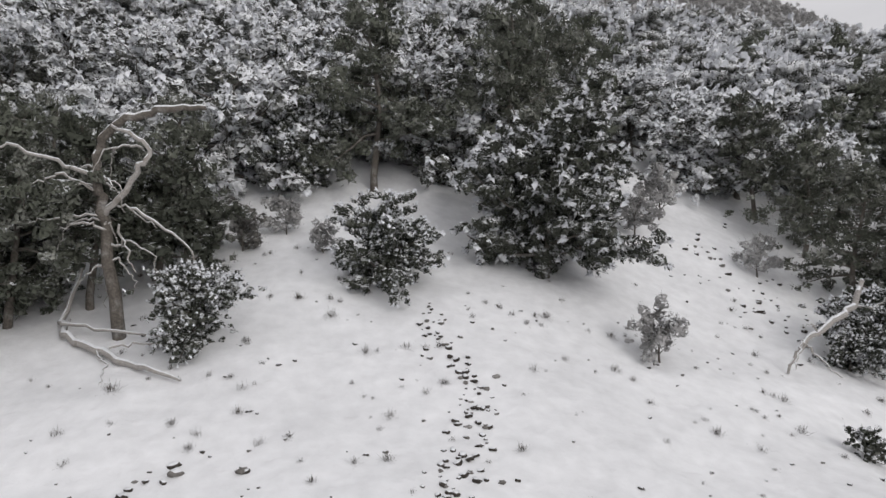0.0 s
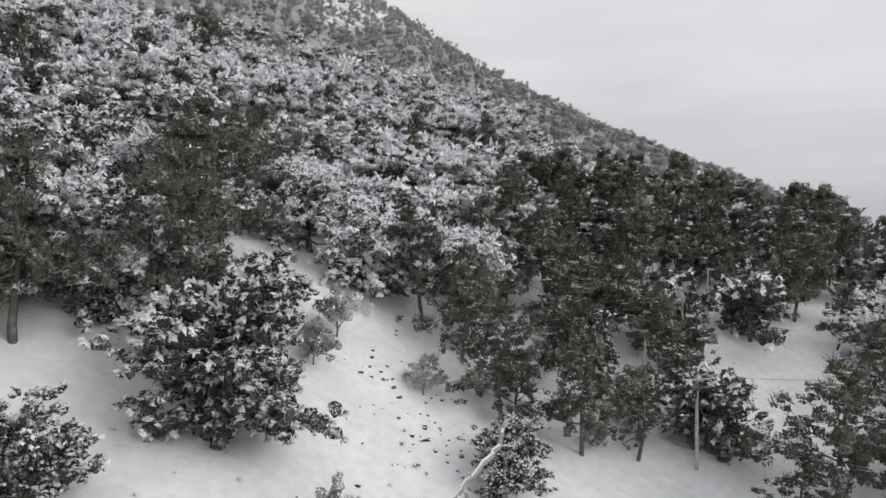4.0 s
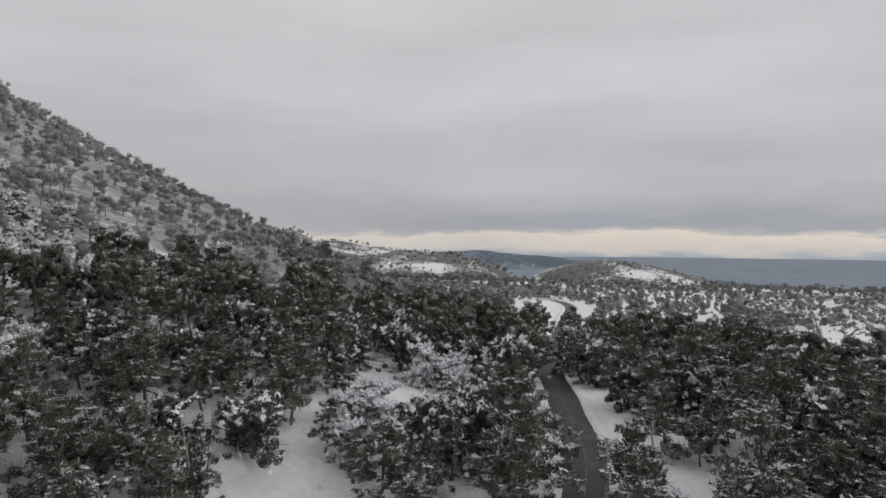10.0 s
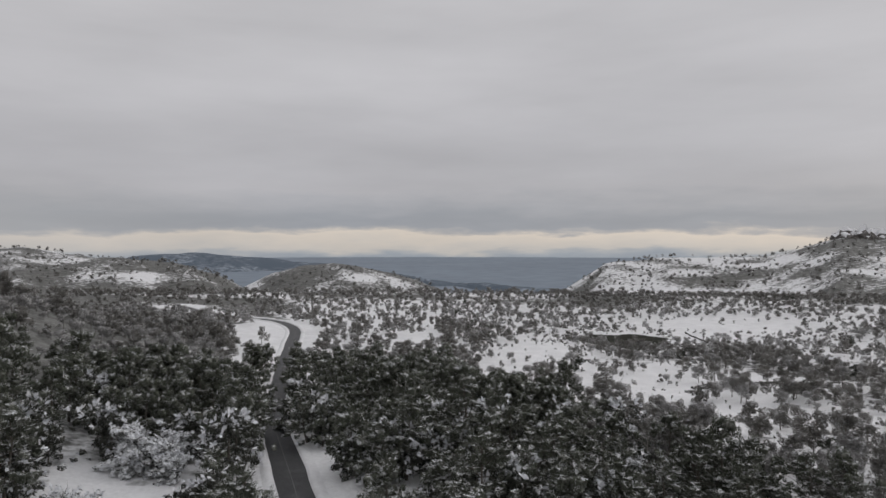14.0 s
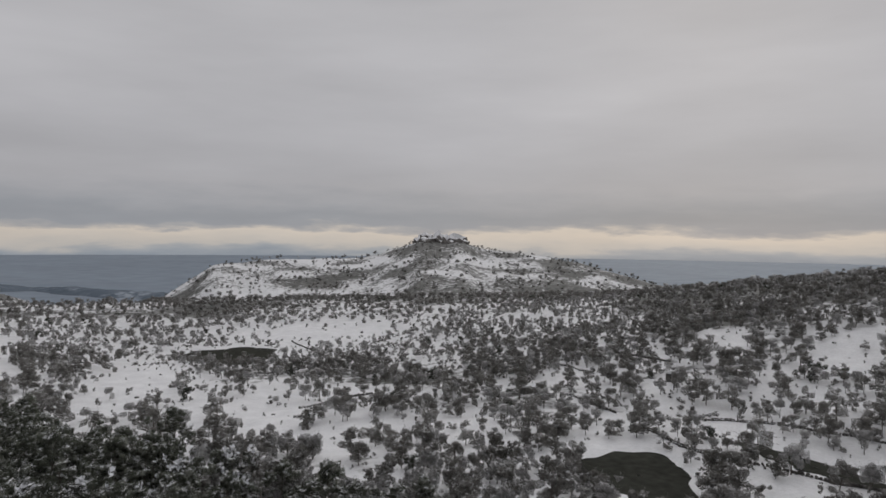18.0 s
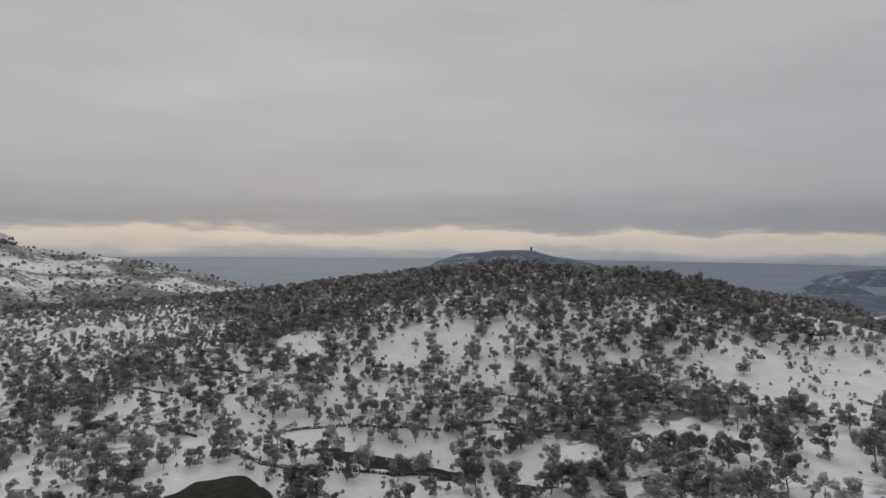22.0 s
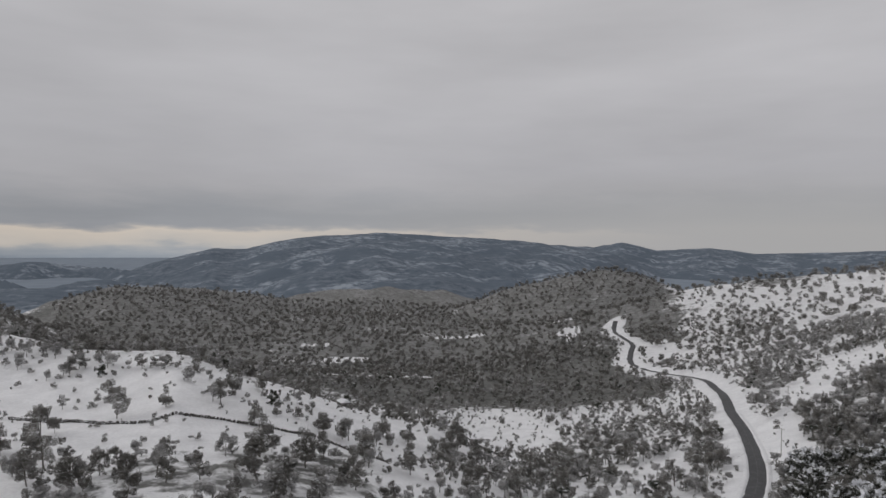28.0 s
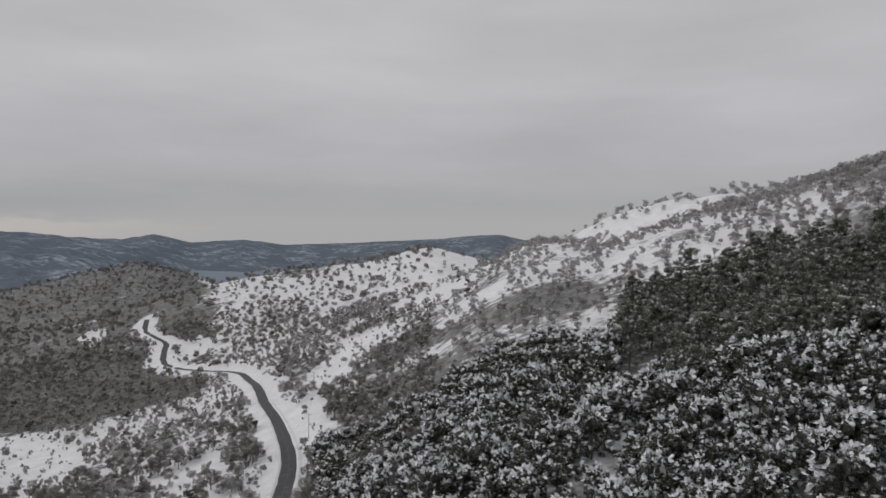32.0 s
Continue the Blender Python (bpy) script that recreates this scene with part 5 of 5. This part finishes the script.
for k, ((x, y), size) in enumerate(spots):
    ob = tagged(new("stone", ROCKS[k % 6]), "dark stone half buried in snow", "stone", "stones on the bank")
    ob.matrix_basis = pose(x, y, gz(x, y) + size * 0.12, g.uniform(-15, 15), g.uniform(-15, 15), g.uniform(0, 360)) @ Matrix.Scale(size, 4)


# ---- poles and wires ----
def pole(x, y, tall, arms, turn, mat=None):
    """A wooden power pole with cross-arms and insulators."""
    mat = mat or POLE
    root = tagged(new("utility_pole"), "weathered wooden utility pole with cross-arms", "utility pole", "power line poles")
    z = gz(x, y)
    part("post", mesh_of("post", *tube([(0, 0, -0.6), (0, 0, tall * 0.5), (0, 0, tall)], [0.15, 0.13, 0.1], 8), [mat]), root)
    for k in range(arms):
        h = tall - 0.35 - 0.62 * k
        w = 1.15 - 0.15 * k
        arm = part("cross_arm", mesh_of("cross_arm", *tube([(-w, 0, h), (0, 0, h), (w, 0, h)], [0.07, 0.075, 0.07], 4), [mat]), root)
        for s in (-0.92, 0.0 if k == 0 else 0.5, 0.92):
            part("insulator", mesh_of("insulator", *tube([(s * w, 0, h + 0.05), (s * w, 0, h + 0.16), (s * w, 0, h + 0.28)], [0.03, 0.06, 0.03], 6), [GLASS]), arm)
    root.matrix_basis = pose(x, y, z, 0, 0, turn)
    return Vector((x, y, z + tall))


POLE = material("pole_wood", (0.44, 0.425, 0.41), 0.85, 0.25, 0.5, 8.0, 0.4, (0.42, 0.41, 0.40), 0.4)
GLASS = material("porcelain", (0.55, 0.55, 0.54), 0.3, 0.1, 0.2, 4.0, 0.0, spec=0.5)
p1 = pole(41.8, 29.9, 10.6 - gz(41.8, 29.9), 1, -20)
p2 = pole(66.4, 3.3, 14.3 - gz(66.4, 3.3), 3, 60)
p3 = pole(127, 60, 8.5, 1, 40)
p4 = pole(-170, -73, 8.5, 2, 70)
p5 = pole(-224, -73, 8.5, 1, 70)
p6 = pole(-290, -92, 8.5, 1, 70)
p7 = pole(-120, -47, 8.5, 1, 70)
WIRE = material("wire", (0.12, 0.12, 0.12), 0.6, 0.1, 1.0, 4.0, 0.0)
for a, b in ((p1, p2), (p2, p3), (p4, p5), (p5, p6), (p7, p4)):
    u = np.linspace(0, 1, 15)
    w = np.array(a)[None] * (1 - u[:, None]) + np.array(b)[None] * u[:, None]
    w[:, 2] += -0.1 - 4 * u * (1 - u) * 1.1
    tagged(new("power_cable", mesh_of("power_cable", *tube(w, np.full(15, 0.012), 3), [WIRE])), "thin sagging power cable between poles", "cable")
for x, y, tall, lean_ in ((40.0, 33.5, 7.5, 4), (55.3, 39.2, 8.5, -7), (53.6, 39.0, 8.0, 9), (71, 0.5, 7.0, 2), (73.5, -0.5, 6.5, -5), (93, -32, 6.5, 12), (104, -46, 7.0, -10), (98, -40, 6.0, 8)):
    bare = tagged(new("dead_pine"), "bare pale trunk of a dead pine", "dead tree", "dead pines")
    bare.matrix_basis = pose(x, y, gz(x, y), lean_, lean_ * 0.6, x * 37)
    limb("trunk", [(0, 0, -0.4), (0.1, 0, tall * 0.5), (-0.1, 0.1, tall)], [0.17, 0.13, 0.05], bare, PALE, False)
    limb("dead_branch", [(0.05, 0, tall * 0.75), (1.0, 0.4, tall * 0.86), (2.2, 0.6, tall * 0.80)], [0.06, 0.05, 0.02], bare, PALE, False)
    limb("dead_branch", [(0, 0, tall * 0.62), (-0.8, 0.2, tall * 0.74), (-1.5, 0.2, tall * 0.72)], [0.05, 0.04, 0.02], bare, PALE, False)


# ---- dry-stone walls, huts and the rock on the table mountain ----
def stone_wall(line, tall=0.45):
    """A low wall of rough stones with snow on its crest."""
    c = curve(line, 0.7)
    h = np.random.default_rng(len(c))
    at = np.concatenate([np.column_stack([c + h.normal(0, 0.12, c.shape), ground_z(c[:, 0], c[:, 1]) + q * tall]) for q in (0.15, 0.5, 0.8)])
    v, f = many(CUBE, CUBE_F, at, np.full((len(at), 3), 0.36) * h.uniform(0.7, 1.3, (len(at), 1)), 0.15, h)
    cap = np.column_stack([c, ground_z(c[:, 0], c[:, 1]) + tall * 1.05])
    v2, f2 = many(PAD, PAD_F, cap, np.full((len(cap), 3), 0.42) * (1, 1, 0.5), 0.2, h)
    root = tagged(new("stone_wall"), "low dry-stone wall capped with patchy snow", "wall", "field walls")
    tagged(part("stone", mesh_of("stone", v, f, [STONE_DARK], smooth=False), root), kind="stuff")
    tagged(part("snow_cover", mesh_of("snow_cover", v2[: 9 * (len(cap) // 2)], f2[: 4 * (len(cap) // 2)], [LOAD_SOLID]), root), kind="stuff")


STONE_DARK = material("dark_wall_stone", (0.10, 0.095, 0.09), 0.95, 0.35, 0.8, 5.0, 0.6, (0.24, 0.23, 0.22), 0.4)
for line in (((-46, -194), (-54, -177), (-64, -161), (-80, -154.5), (-92, -149), (-100, -141), (-110, -126)), ((188, -91), (192, -104), (191, -119)),
             ((207, -228), (170, -214), (133, -199)), ((139, -154), (127, -150), (114, -146)), ((98, -136), (80, -129), (60, -134), (43, -138)),
             ((60, -190), (30, -184), (5, -189), (-20, -186)), ((52, -168), (30, -163), (8, -166)),
             ((300, -160), (330, -172), (372, -176)), ((285, -140), (300, -146), (322, -150)), ((240, -118), (262, -120), (285, -112)),
             ((-205, -140), (-190, -160), (-196, -180)), ((-150, -105), (-170, -118), (-190, -120)), ((92, -152), (76, -160), (56, -163)),
             ((150, -180), (180, -190), (205, -188))):
    stone_wall(line)


BROOK = curve(((-206, -170), (-218, -190), (-226, -212), (-232, -232), (-243, -246), (-256, -262), (-272, -280)), 1.5)
brook_side = np.gradient(BROOK, axis=0)
brook_side = np.stack([brook_side[:, 1], -brook_side[:, 0]], 1) / np.linalg.norm(brook_side, axis=1, keepdims=True)
cut_ = np.array([-0.9, 0.0, 0.9])
wave = 0.7 * np.sin(np.arange(len(BROOK)) * 0.5)[:, None] + 0.4 * np.sin(np.arange(len(BROOK)) * 1.3)[:, None]
SX, SY = BROOK[:, :1] + brook_side[:, :1] * (cut_ + wave), BROOK[:, 1:] + brook_side[:, 1:] * (cut_ + wave)
tagged(new("stream", sheet("stream", SX, SY, ground_z(SX, SY) + 0.25, [WATER])), "narrow dark stream winding through snow", "stream", kind="structure")
stone_wall([tuple(q) for q in BROOK[::9] + np.array([1.8, 0.6])], 0.3)


def hut(x, y, turn, w=4.5, d=3.4, h=2.2):
    """A small stone field hut under a snowy roof."""
    root = tagged(new("field_hut"), "small stone field hut with a snowy roof", "hut", "field huts")

    def box(name, x0, x1, y0, y1, z0, z1, mat):
        v = [(a, b, c) for c in (z0, z1) for a, b in ((x0, y0), (x1, y0), (x1, y1), (x0, y1))]
        f = [(0, 1, 2, 3), (4, 7, 6, 5), (0, 4, 5, 1), (1, 5, 6, 2), (2, 6, 7, 3), (3, 7, 4, 0)]
        return part(name, mesh_of(name, v, f, [mat], smooth=False), root)

    box("wall", -w / 2, w / 2, -d / 2, d / 2, -0.5, h, STONE_DARK)
    v = [(sx * (w / 2 + 0.3), sy * (d / 2 + 0.3), h) for sx in (-1, 1) for sy in (-1, 1)] + [(sx * (w / 2 + 0.3), 0, h + 0.9) for sx in (-1, 1)] + [(sx * (w / 2 + 0.3), 0, h) for sx in (-1, 1)]
    f = [(0, 2, 5, 4), (1, 4, 5, 3), (0, 4, 1, 6), (2, 7, 3, 5), (0, 6, 7, 2), (6, 1, 3, 7)]
    part("roof", mesh_of("roof", v, f, [LOAD_SOLID], smooth=False), root)
    box("door", -0.45, 0.45, -d / 2 - 0.06, -d / 2 - 0.004, -0.2, 1.75, EARTH)
    root.matrix_basis = pose(x, y, gz(x, y), 0, 0, turn)


for x, y, turn in ((-184, -208, 40), (151, -150, 70), (237, -167, 20), (-520, -205, 60), (118, -178, 100), (-150, -196, 75)):
    hut(x, y, turn)

crag = tagged(new("summit_crag"), "flat-topped rock crag with snowy ledges", "rock outcrop")
h = np.random.default_rng(3)
for k in range(34):
    a, q = 2.4 * k, math.sqrt((k + 0.5) / 34)
    x, y = 918 + 46 * q * math.cos(a), -707 + 42 * q * math.sin(a)
    v, f = many(BALL, BALL_F, np.zeros((1, 3)), np.array([[13, 11, 13]]) * h.uniform(0.5, 1.0), 0.24, h)
    slots = (v[f].mean(1)[:, 2] > h.uniform(2.5, 6)).astype(int)
    ob = part("rock", mesh_of("rock", v, f, [STONE, SNOW], slots, False), crag)
    ob.location = (x, y, gz(x, y) + 2.0 - 5.0 * q * q)

tower = tagged(new("watchtower"), "small square tower on the far headland", "tower")
tx, ty = 2600 * math.sin(radians(169.4)), 2600 * math.cos(radians(169.4))
tower.location = (tx, ty, gz(tx, ty) - 1.0)
for name, w, z0, z1, mat in (("base", 6.5, 0, 9, STONE), ("parapet", 8.0, 9, 11.5, STONE), ("mast", 0.8, 11.5, 19, STONE)):
    v = [(sx * w / 2, sy * w / 2, z) for z in (z0, z1) for sx, sy in ((-1, -1), (1, -1), (1, 1), (-1, 1))]
    part(name, mesh_of(name, v, [(3, 2, 1, 0), (4, 5, 6, 7), (0, 1, 5, 4), (1, 2, 6, 5), (2, 3, 7, 6), (3, 0, 4, 7)], [mat], smooth=False), tower)
